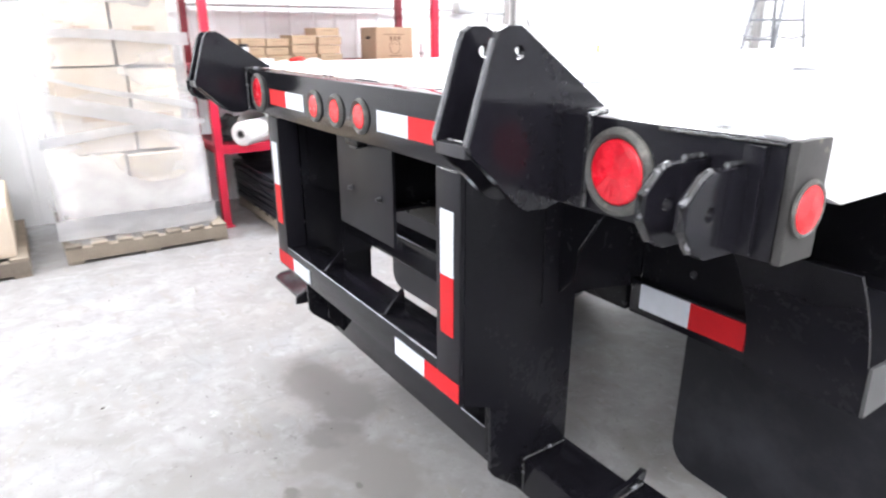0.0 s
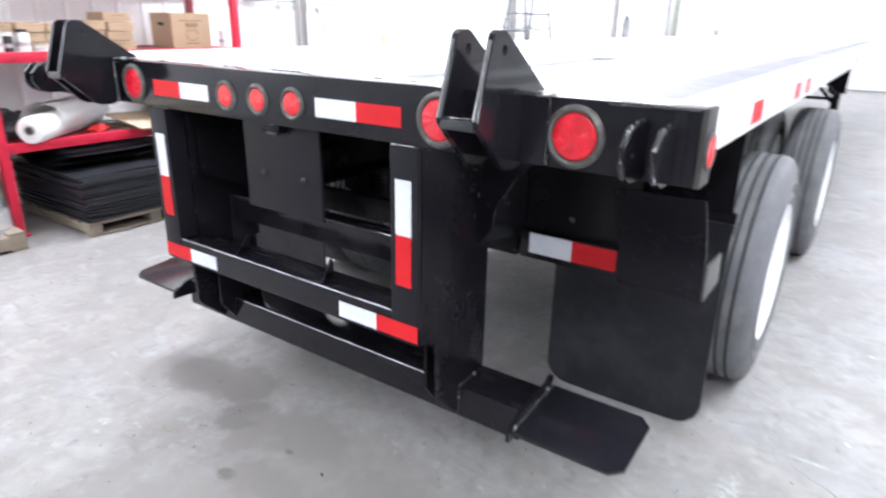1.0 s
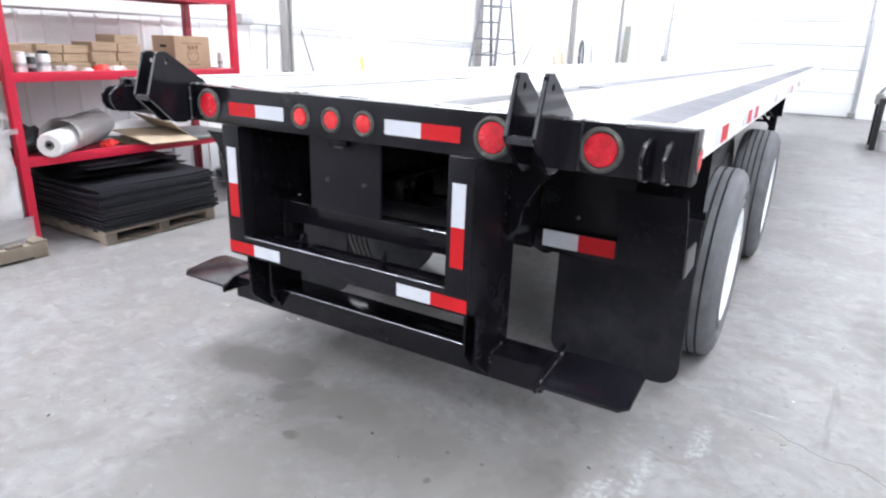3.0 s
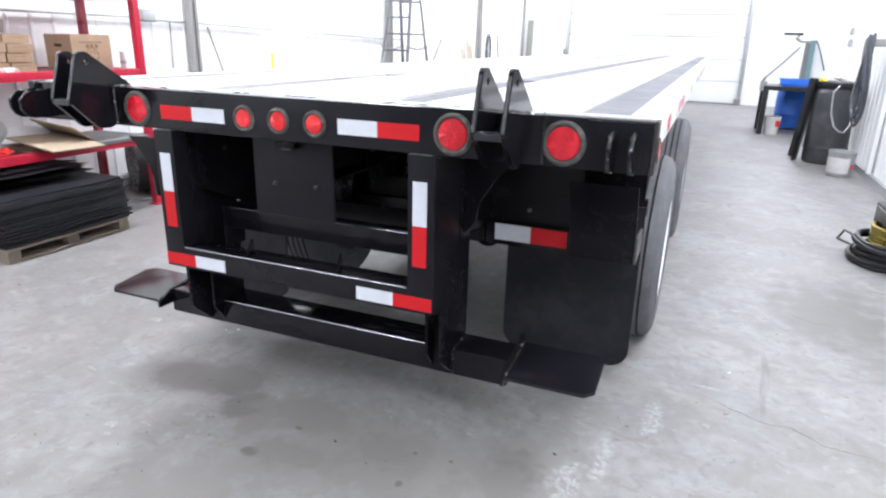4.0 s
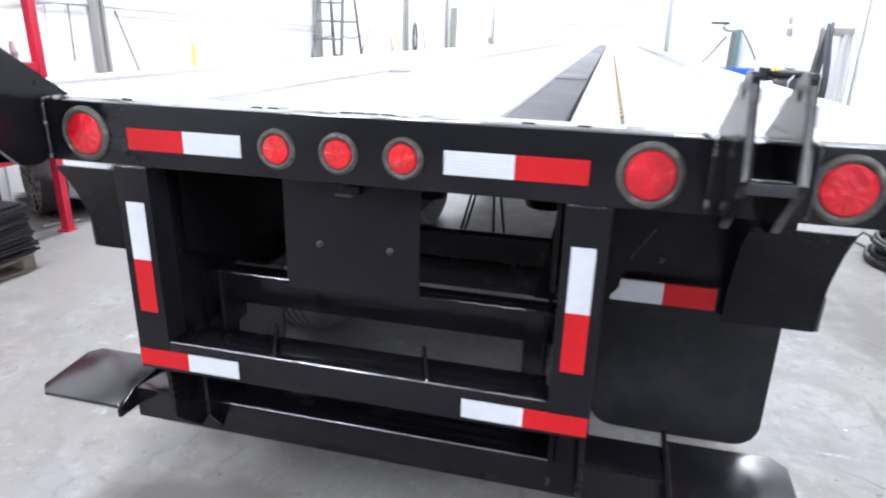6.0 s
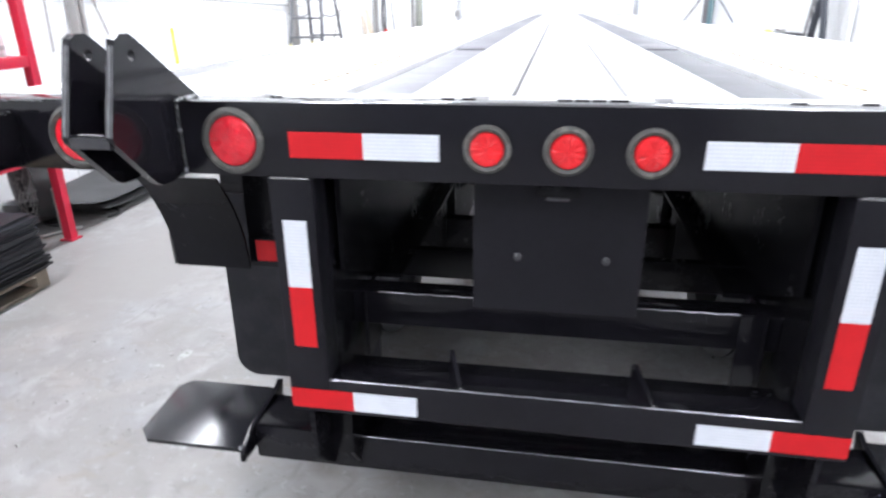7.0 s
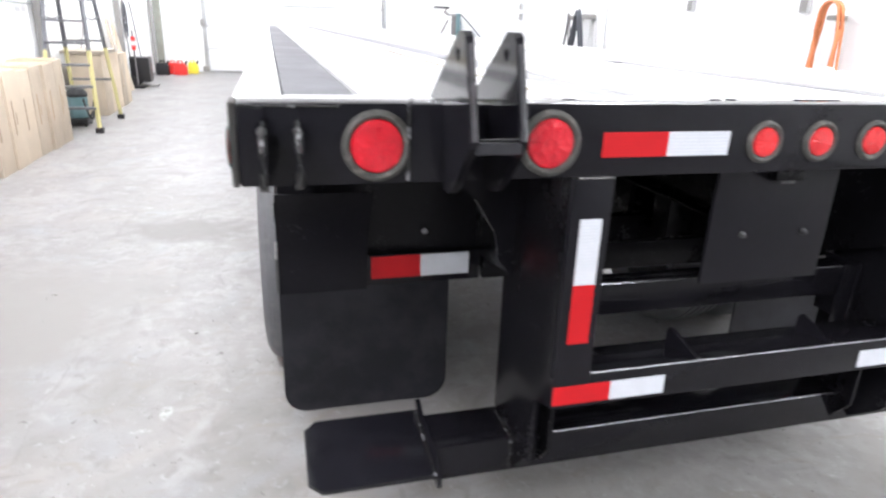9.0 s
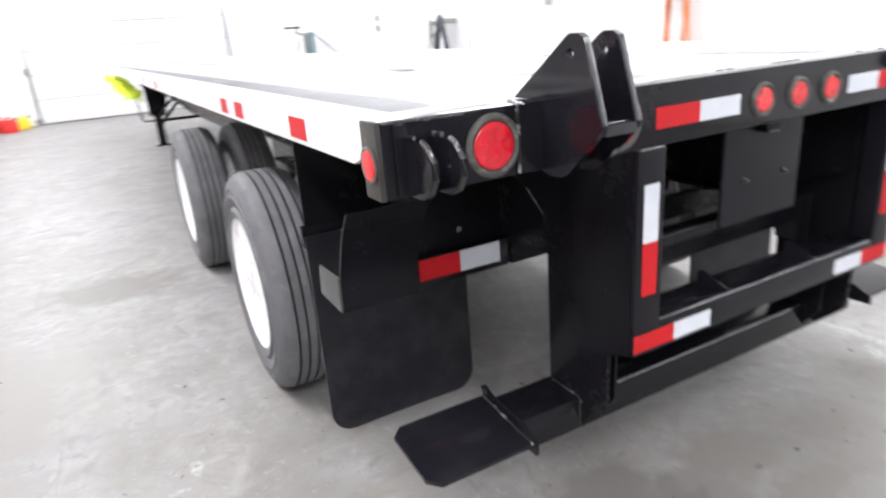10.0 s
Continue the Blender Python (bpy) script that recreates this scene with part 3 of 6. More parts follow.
part("lower_bar", B(-0.613, 0.613, 0.001, 0.085, 0.626, 0.714, bevel=0.008), BLACK, trailer, "black lower cross bar of the rear frame")
bm = bmesh.new()
tube(bm, [(-0.51 + 0.02 * k, 0.004, 0.715 + 0.0003 * math.sin(k * 1.7)) for k in range(52)], 0.0025, 6)
part("weld", bm, GLINT, trailer, "weld bead along the bar with its highlight painted on")
for x in (-0.205, 0.215):
    bm = P([(0.012, 0.712), (0.088, 0.764), (0.096, 0.766), (0.102, 0.755), (0.102, 0.69), (0.090, 0.69), (0.088, 0.712)], "x", x - 0.005, x + 0.005)
    for v in bm.verts:
        v.co.x -= 0.40 * max(v.co.y - 0.012, 0.0)
    part("gusset", bm, BLACK, trailer)
    bm = bmesh.new()
    lathe(bm, [(0.708, 0.006), (0.716, 0.007), (0.722, 0.003)], (x, 0.010, 0), "z", 8, caps=True)
    part("weld", bm, WELD, trailer)
part("shelf_angle", B(-0.50, 0.50, 0.086, 0.15, 0.68, 0.70, bevel=0.003), BLACK_OLD, trailer)

# underride beam with its two foot plates
beam = part("guard_beam", B(-0.842, 0.842, 0.210, 0.372, 0.290, 0.400, bevel=0.010), BLACK, trailer, "gloss black rear guard beam")
bm = bmesh.new()
tube(bm, [(-0.52 + 0.02 * k, 0.211, 0.4005) for k in range(53)], 0.0026, 6)
part("weld", bm, GLINT, beam)
for s in (-1, 1):
    # foot plate, chamfered outside corners, dipping a little to the rear
    cut = 0.035
    outline = [(0.845, 0.145), (1.184 - cut, 0.145), (1.184, 0.145 + cut), (1.184, 0.414 - cut), (1.184 - cut, 0.414), (0.845, 0.414)]
    bm = bmesh.new()
    prism(bm, [(s * u, v) for u, v in outline], "z", 0.353, 0.366, bevel=0.003)
    for v in bm.verts:
        v.co.z += 0.10 * (v.co.y - 0.145)
    part("foot_plate", bm, FOOT_BLACK, trailer, "flat black steel foot plate with cut corners")
    xa, xb = sorted((s * 0.838, s * 0.851))
    bm = P([(0.130, 0.335), (0.130, 0.362), (0.200, 0.402), (0.365, 0.412), (0.405, 0.432), (0.418, 0.425), (0.405, 0.372), (0.36, 0.33)], "x", xa, xb, bevel=0.002)
    part("gusset", bm, BLACK, trailer)
    bm = bmesh.new()
    tube(bm, [(s * 0.853, 0.14 + 0.02 * k, 0.370 + 0.10 * 0.02 * k + 0.002 * (k % 2)) for k in range(14)], 0.005, 6)
    part("weld", bm, WELD, trailer)
    bm = bmesh.new()
    tube(bm, [(s * 0.616, 0.209, 0.30 + 0.01 * k) for k in range(11)] + [(s * 0.616, 0.215 + 0.02 * k, 0.403) for k in range(8)], 0.005, 6)
    part("weld", bm, WELD, trailer)

# ears on the rear beam: two pairs of upright plates with a shelf between
EAR = [(0.098, 1.346), (-0.086, 1.470), (-0.098, 1.476), (-0.122, 1.476), (-0.138, 1.468), (-0.143, 1.455), (-0.192, 1.303), (-0.188, 1.292), (-0.088, 1.196), (-0.070, 1.188), (-0.030, 1.186), (-0.002, 1.194), (-0.002, 1.346)]


def drilled(outline, hole_y, hole_z, r, x0, x1):
    """A plate between x0 and x1 with a round hole through it."""
    bm = bmesh.new()
    n = 20
    ring = [(hole_y + r * math.cos(2 * math.pi * k / n), hole_z + r * math.sin(2 * math.pi * k / n)) for k in range(n)]
    sides = []
    for x in (x0, x1):
        outer = [bm.verts.new((x, u, v)) for u, v in outline]
        inner = [bm.verts.new((x, u, v)) for u, v in ring]
        edges = [bm.edges.new((c[i], c[(i + 1) % len(c)])) for c in (outer, inner) for i in range(len(c))]
        bmesh.ops.triangle_fill(bm, edges=edges, use_beauty=True)
        sides.append((outer, inner))
    for a, b in zip(*sides):
        for i in range(len(a)):
            bm.faces.new((a[i], a[(i + 1) % len(a)], b[(i + 1) % len(b)], b[i]))
    rim = [e for e in bm.edges if all(abs(v.co.x - e.verts[0].co.x) < 1e-6 for v in e.verts) and len({round(f.normal.x, 1) if f.normal.length else 0 for f in e.link_faces}) >= 0 and not e.is_boundary]
    return bm


for s in (-1, 1):
    for x in (0.802, 0.890):
        x0, x1 = sorted((s * x, s * (x + 0.016)))
        part("ear_plate", drilled(EAR, -0.099, 1.438, 0.0105, x0, x1), BLACK, trailer, "upright black ear plate with a drilled hole", smooth=20)
        bm = bmesh.new()
        edge = [(s * (x + 0.0065), -0.1425 - 0.049 * k / 10, 1.457 - 0.152 * k / 10) for k in range(11)]
        tube(bm, edge, 0.0052, 6)
        part("ground_edge", bm, EDGE_GREY, trailer, "grey strip painting the light caught by the plate's edge")
    xa, xb = sorted((s * 0.812, s * 0.893))
    part("shelf_edge", B(xa, xb, -0.191, -0.176, 1.283, 1.303, bevel=0.002), SHELF_EDGE, trailer)
    bm = bmesh.new()
    tube(bm, [(s * (0.818 + 0.006 * k), -0.1755, 1.3045 + 0.0012 * (k % 2)) for k in range(12)], 0.0028, 6)
    part("weld", bm, WELD, trailer)
    xa, xb = sorted((s * 0.785, s * 0.975))
    part("backing_plate", B(xa, xb, -0.006, 0.001, 1.196, 1.343, bevel=0.002), BLACK, trailer)
    for xw in (0.787, 0.970):
        bm = bmesh.new()
        tube(bm, [(s * xw, -0.007, 1.20 + 0.012 * k + 0.002 * (k % 2)) for k in range(13)] + [(s * (xw - 0.004 * k), 0.0 + 0.012 * k, 1.347) for k in range(1, 5)], 0.0050, 6)
        part("weld", bm, WELD, trailer)
    # small lugs near the end
    LUG = [(-0.004, 1.312), (-0.082, 1.312), (-0.100, 1.305), (-0.128, 1.278), (-0.128, 1.248), (-0.108, 1.218), (-0.085, 1.205), (-0.004, 1.203)]
    for x in (1.171, 1.231):
        # thin strip with pale spots paints a glint round the lug's rim
        bm = bmesh.new()
        tube(bm, [(s * (x + 0.008), u, v) for u, v in LUG[1:6]], 0.0052, 6)
        part("lug_edge", bm, WELD, trailer, "pale strip painting the glint along the lug's edge")
        x0, x1 = sorted((s * x, s * (x + 0.016)))
        part("lug", drilled(LUG, -0.085, 1.262, 0.010, x0, x1), BLACK, trailer, "small black lug", smooth=20)
        bm = bmesh.new()
        tube(bm, [(s * (x + 0.006), -0.006 - 0.0085 * k, 1.314 + 0.0015 * (k % 2)) for k in range(6)], 0.0045, 6)
        part("weld", bm, WELD, trailer)
# mudflap group, both sides
for s in (-1, 1):
    xa, xb = sorted((s * 0.612, s * 0.985))
    part("flap_hanger", B(xa, xb, 0.582, 0.615, 0.735, 0.832, bevel=0.004), BLACK, trailer, "black hanger bar of the mudflap")
    # curved steel panel, its top leaning back
    bm = bmesh.new()
    rows = []
    for k in range(13):
        z = 0.738 + 0.33 * k / 12
        u = (z - 0.738) / 0.33
        y = 0.553 - 0.135 * u * u
        outer = 1.228
        rows.append([bm.verts.new((s * x, y + dy, z)) for x, dy in ((0.975, 0.0), (outer, 0.0), (outer, 0.010), (0.975, 0.010))])
    for a, b in zip(rows, rows[1:]):
        for i in range(4):
            bm.faces.new((a[i], a[(i + 1) % 4], b[(i + 1) % 4], b[i]))
    bm.faces.new(rows[0])
    bm.faces.new(rows[-1])
    part("flap_panel", bm, BLACK_DULL, trailer, "curved satin black steel panel")
    xa, xb = sorted((s * 1.2285, s * 1.2365))
    part("panel_flange", P([(0.548, 0.742), (0.542, 0.852), (0.715, 0.845), (0.735, 0.745)], "x", xa, xb, bevel=0.002), FLANGE, trailer, "grey worn steel flange")
    # rubber flap with rounded lower corners, hanging a little loose
    bm = bmesh.new()
    w0, w1, zb, zt, r = 0.634, 1.232, 0.147, 0.90, 0.085
    outline = [(w0, zt), (w0, zb + r)]
    outline += [(w0 + r - r * math.cos(a), zb + r - r * math.sin(a)) for a in np.linspace(0.2, 1.57, 6)]
    outline += [(w1 - r + r * math.sin(a), zb + r - r * math.cos(a)) for a in np.linspace(0, 1.4, 6)]
    outline += [(w1, zb + r), (w1, zt)]
    prism(bm, [(s * u, v) for u, v in outline], "y", 0.845, 0.856)
    bmesh.ops.triangulate(bm, faces=bm.faces)
    bmesh.ops.subdivide_edges(bm, edges=[e for e in bm.edges if e.calc_length() > 0.15], cuts=3, use_grid_fill=True)
    for v in bm.verts:
        d = zt - v.co.z
        v.co.y += 0.012 * math.sin(5 * v.co.x) * d - 0.012 * d * d
    part("mudflap", bm, FLAP, trailer, "large black rubber mudflap with rounded corners", smooth=60)
    part("flap_bar", B(*sorted((s * 0.60, s * 1.235)), 0.858, 0.89, 0.86, 0.93, bevel=0.004), BLACK_OLD, trailer)
    part("wing_plate", P([(0.622, 1.19), (0.622, 0.745), (0.86, 0.745), (0.86, 1.21)], "x", *sorted((s * 0.625, s * 0.632)), bevel=0.001), BLACK_OLD, trailer)
    # added sheet that darkens the gap between flap and wheel
    part("fender_back", B(*sorted((s * 0.63, s * 1.22)), 0.870, 0.878, 0.80, 1.235), BLACK_OLD, trailer)
    part("back_panel", B(*sorted((s * 0.616, s * 1.00)), 0.618, 0.628, 0.80, 1.20), BLACK_OLD, trailer, "dark panel behind the hanger bar")
    bm = bmesh.new()
    tube(bm, [(s * 0.785, 0.612, 0.885), (s * 0.79, 0.596, 0.895)], 0.010, 8)
    part("bolt", bm, GLINT, trailer)

for s in (-1, 1):
    brace = [(0.6145, 1.190), (0.860, 1.190), (0.735, 1.077), (0.668, 0.975), (0.657, 0.905), (0.618, 0.856), (0.6145, 0.856)]
    bm = P([(s * u, v) for u, v in brace], "y", 0.300, 0.312, bevel=0.001)
    gusset = part("beam_gusset", bm, BLACK_DULL, trailer, "black stepped gusset under the rear beam")
    bm = bmesh.new()
    tube(bm, [(s * (0.731 - 0.0062 * k), 0.299, 1.072 - 0.0096 * k) for k in range(10)], 0.0022, 5)
    part("weld", bm, WELD, gusset)
    # added dark plates keep bright floor past the wheels from showing
    part("suspension_plate", P([(0.90, 1.19), (0.95, 0.72), (1.12, 0.60), (2.9, 0.60), (3.05, 0.72), (3.3, 1.19)], "x", *sorted((s * 0.566, s * 0.576))), BLACK_OLD, trailer, "added dark plate closing the gap behind the wheels")

# bed: side rails, planks, nailing strips
for s in (-1, 1):
    xa, xb = sorted((s * (HALF - 0.004), s * (HALF - 0.095)))
    outline = [(0.078, 1.345), (0.078, 1.272), (0.14, 1.25), (LENGTH, 1.25), (LENGTH, 1.345)]
    part("side_rail", P(outline, "x", xa, xb, bevel=0.004), RAIL, trailer, "pale aluminium side rail")
    for y in [2.55 + 1.18 * k for k in range(8)]:
        xs = sorted((s * (HALF - 0.005), s * (HALF - 0.0015)))
        part("stake_pocket", B(*xs, y, y + 0.09, 1.275, 1.318, bevel=0.001), GALV, trailer, "dull grey pocket in the side rail")
    for y0, y1 in ((0.455, 0.60), (1.18, 1.31), (1.45, 1.58), (4.1, 4.24), (5.2, 5.34)):
        xs = sorted((s * (HALF - 0.005), s * (HALF - 0.0022)))
        part("red_tape", B(*xs, y0, y1, 1.263, 1.318), TAPE_RED, trailer, smooth=0)
        part("white_tape", B(*xs, y0 - 0.14, y0 - 0.002, 1.263, 1.318), TAPE_WHITE, trailer, smooth=0)
for y in (0.348, 0.673, 1.273, 1.817):
    bm = bmesh.new()
    lathe(bm, [(-0.040, 0.003), (-0.03, 0.010), (0.0, 0.013), (0.03, 0.010), (0.040, 0.003)], (HALF - 0.030, 0, 1.347), "y", 12, caps=True)
    for v in bm.verts:
        v.co.y += y
    part("tie_down_lug", bm, RAIL, trailer, "pale rounded tie-down lug on the rail")
EDGES = [-1.198, -1.045, -0.830, -0.610, -0.490, -0.335, -0.115, 0.115, 0.335, 0.495, 0.615, 0.830, 1.045, 1.198]
STRIPS = {(-1.198, -1.045), (-0.490, -0.335), (0.335, 0.495), (1.045, 1.198)}
for a, b in zip(EDGES, EDGES[1:]):
    if (a, b) in STRIPS:
        y = 0.142
        while y < LENGTH - 0.1:
            ln = 6.8 if abs(a) > 1 else (2.4 if y > 1 else 1.6)
            bm = B(a + (0.012 if -0.6 < a < 0 else 0.003), b - (0.012 if 0.3 < a < 0.6 else 0.003), y, min(y + ln - 0.008, LENGTH - 0.01), 1.312, 1.3395 - (0.006 if y < 1 and abs(a) < 1 else 0.0), bevel=0.002)
            bmesh.ops.bisect_plane(bm, geom=bm.verts[:] + bm.edges[:] + bm.faces[:], plane_co=(0, y + ln / 2, 0), plane_no=(0, 1, 0))
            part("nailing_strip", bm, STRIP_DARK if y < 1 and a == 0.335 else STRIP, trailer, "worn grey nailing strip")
            y += ln
    else:
        part("deck_plank", B(a + 0.0045, b - 0.0045, 0.140, LENGTH, 1.310, TOP, bevel=0.002), DECK, trailer)
for xa, xb in ((-1.2, -0.66), (-0.62, -0.20), (-0.16, 0.16), (0.20, 0.62), (0.66, 1.2)):
    part("deck_angle", B(xa, xb, 0.0755, 0.136, 1.325, 1.3448, bevel=0.002), DECK, trailer, "pale sill strip of the deck")
for xs in (-0.255, -0.213, -0.024, 0.009, 0.041, 0.075, 0.40, 0.52, -0.62):
    part("drain_slot", B(xs, xs + (0.036 if xs == 0.075 else 0.028), 0.0752, 0.0785, 1.335, 1.3462), BLACK_OLD, trailer)
for a in (-0.610, 0.615):
    for k in range(60):
        y = 0.30 + 0.09 * k
        bm = B(a - 0.006 + 0.002 * math.sin(k), a + 0.006, y, y + 0.05, TOP - 0.002, TOP + 0.0015)
        if k == 0:
            first = part("seam_clip", bm, SEAM_DASH, trailer)
        else:
            bm.free()
            again("seam_clip", first, trailer, Matrix.Translation((0, 0.09 * k, 0)))

# chassis under the bed
for s in (-1, 1):
    outline = [(0.10, 1.19), (0.10, 0.95), (0.40, 0.82), (4.6, 0.82), (6.0, 0.68), (8.6, 0.68), (11.2, 0.77), (13.5, 0.98), (13.5, 1.24)]
    part("main_beam", P(outline, "x", *sorted((s * 0.490, s * 0.502))), BLACK_OLD, trailer)
    part("beam_flange", B(*sorted((s * 0.43, s * 0.56)), 0.40, 4.6, 0.805, 0.82, bevel=0.002), BLACK_OLD, trailer)
for y in [0.9 + 0.42 * k for k in range(30)]:
    part("cross_member", B(-1.2, 1.2, y, y + 0.05, 1.20, 1.308), BLACK_OLD, trailer)
# centre plate with two bolts and a small light above
plate = part("centre_plate", B(-0.188, 0.170, 0.080, 0.090, 0.888, 1.192, bevel=0.002), BLACK_SATIN, trailer, "matt black centre plate with two bolts")
for x in (-0.091, 0.095):
    bm = bmesh.new()
    lathe(bm, [(0.081, 0.0005), (0.0805, 0.0085), (0.075, 0.009), (0.073, 0.006), (0.066, 0.005), (0.065, 0.0005)], (x, 0, 1.016), "y", 12)
    part("bolt", bm, BOLT, plate)
part("plate_lamp", B(-0.055, 0.03, 0.045, 0.079, 1.158, 1.182, bevel=0.006), BLACK_OLD, trailer, "small dark lamp over the plate")
part("plate_lens", B(-0.035, 0.01, 0.05, 0.075, 1.150, 1.157, bevel=0.003), BOLT, trailer)
part("cross_beam", B(-0.519, 0.519, 0.222, 0.30, 0.752, 0.842, bevel=0.006), BLACK, trailer, "black rear cross member between the legs")
part("hanger_beam", B(-0.599, 0.599, 0.582, 0.615, 0.733, 0.825, bevel=0.004), BLACK_OLD, trailer, "black bar that carries on between the mudflaps")
# Added dark beam covers floor that lies in shade near the axle.
part("suspension_beam", B(-0.49, 0.49, 1.36, 1.43, 0.50, 0.668, bevel=0.008), BLACK_OLD, trailer)
for s in (-1, 1):
    part("end_gusset", P([(0.215, 0.846), (0.215, 0.66), (0.335, 0.66), (0.335, 0.846)], "x", *sorted((s * 0.478, s * 0.490))), BLACK, trailer)
    bm = bmesh.new()
    tube(bm, [(s * 0.484, 0.213, 0.67 + 0.02 * k + 0.001 * (k % 2)) for k in range(10)], 0.004, 6)
    part("weld", bm, BLACK, trailer)
part("end_plate_inner", B(0.425, 0.4775, 0.214, 0.2215, 0.66, 0.845, bevel=0.002), BLACK, trailer)
bm = bmesh.new()
tube(bm, [(-0.45 + 0.02 * k, 0.2215, 0.8435 + 0.001 * math.sin(2.1 * k)) for k in range(46)], 0.0022, 6)
part("weld", bm, GLINT, trailer)
# Rails added under the bed so that no lit floor shows through.
for s in (-1, 1):
    part("subframe_rail", B(*sorted((s * 0.44, s * 0.47)), 1.45, 4.3, 0.50, 0.80, bevel=0.004), BLACK_OLD, trailer, "added black rail hiding the bright floor from view")
AXLES = (1.672, 3.70)
for ya in AXLES:
    bm = bmesh.new()
    tube(bm, [(-1.0, ya, 0.5), (1.0, ya, 0.5)], 0.065, 18)
    part("axle", bm, BLACK_OLD, trailer, "black axle tube")
    for s in (-1, 1):
        part("spring_hanger", B(*sorted((s * 0.44, s * 0.56)), ya - 0.55, ya - 0.43, 0.62, 0.81, bevel=0.01), BLACK_OLD, trailer)
        part("trailing_arm", B(*sorted((s * 0.455, s * 0.545)), ya - 0.55, ya + 0.38, 0.56, 0.64, bevel=0.01), BLACK_OLD, trailer)
        bm = bmesh.new()
        lathe(bm, [(0.645, 0.06), (0.66, 0.115), (0.70, 0.128), (0.735, 0.112), (0.77, 0.128), (0.81, 0.115), (0.825, 0.06)], (s * 0.335, ya + 0.28, 0.02), "z", 24, caps=True)
        part("air_bag", bm, BLACK_OLD, trailer, "black rubber air spring")
        bm = bmesh.new()
        lathe(bm, [(-0.10, 0.03), (-0.09, 0.085), (0.0, 0.09), (0.02, 0.095), (0.10, 0.085), (0.12, 0.04)], (s * 0.34, ya - 0.16, 0.52), "y", 20, caps=True)
        part("brake_chamber", bm, BLACK_OLD, trailer, "dark brake chamber")
for x, lean in ((0.0, -0.10), (0.022, -0.10), (0.055, 0.02), (0.070, 0.06)):
    bm = bmesh.new()
    tube(bm, [(x + lean * (k / 10) ** 1.5, 1.86 - 0.004 * k, 1.10 - 0.055 * k) for k in range(11)], 0.007, 6)
    part("air_line", bm, HOSE_BLACK, trailer, "black hanging air line")
    bm = bmesh.new()
    lathe(bm, [(0.74, 0.010), (0.75, 0.013), (0.765, 0.013), (0.775, 0.010)], (x + lean * 0.5, 1.835, 0), "z", 8, caps=True)
    part("fitting", bm, HOSE_BLACK, trailer)


def wheel_at(x_out, y, s):
    """One tyre with white steel wheel; its outer wall at x_out."""
    w = 0.275
    tread = [(0.0, 0.335), (0.012, 0.352), (0.008, 0.356), (0.005, 0.385), (0.002, 0.388), (0.002, 0.396), (0.006, 0.399), (0.009, 0.428), (0.006, 0.431), (0.008, 0.438), (0.014, 0.455), (0.024, 0.474), (0.030, 0.482), (0.036, 0.484), (0.040, 0.490), (0.047, 0.493)]
    a = 0.050
    prof = list(tread)
    for g in (0.078, 0.118, 0.157, 0.197):
        prof += [(g - 0.0052, 0.4985), (g - 0.004, 0.486), (g + 0.004, 0.486), (g + 0.0052, 0.4985)]
    prof += [(w - 0.045, 0.492), (w - 0.030, 0.482), (w - 0.014, 0.455), (w - 0.006, 0.40), (w - 0.012, 0.352), (w, 0.335), (w - 0.01, 0.30), (0.01, 0.30), (0.0, 0.335)]
    bm = bmesh.new()
    lathe(bm, [(-u, r) for u, r in prof], (0, 0, 0), "x", 64)
    for v in bm.verts:
        v.co = Vector((s * (x_out + v.co.x), y + v.co.y, 0.494 + v.co.z))
        v.co.z = max(v.co.z, 0.001)
    rim_prof = [(-0.012, 0.308), (-0.006, 0.316), (-0.014, 0.322), (-0.010, 0.300), (-0.014, 0.292), (-0.024, 0.284), (-0.030, 0.268), (-0.034, 0.22), (-0.036, 0.12), (-0.034, 0.06), (-0.033, 0.001)]
    rb = bmesh.new()
    lathe(rb, rim_prof, (0, 0, 0), "x", 56)
    for v in rb.verts:
        v.co = Vector((s * (x_out + v.co.x), y + v.co.y, 0.494 + v.co.z))
    rim = part("wheel", rb, RIM, trailer, "white painted steel wheel")
    tyre = part("tyre", bm, RUBBER, rim, "grey dusty black ribbed truck tyre", smooth=40)
    tyre.data.materials.append(GROOVE)
    for f in tyre.data.polygons:
        c = sum((Vector((0, tyre.data.vertices[i].co.y - y, tyre.data.vertices[i].co.z - 0.494)).length for i in f.vertices)) / len(f.vertices)
        u = s * x_out - f.center.x
        if 0.482 < c < 0.4935 and 0.06 < abs(u) < 0.215:
            f.material_index = 1
    return rim


for ya in AXLES:
    for s in (-1, 1):
        wheel_at(1.304, ya, s)
        wheel_at(0.965, ya, s)

# landing gear with its wing plates, and neon straps slung under the rail beside it
LEG_Y = 11.05
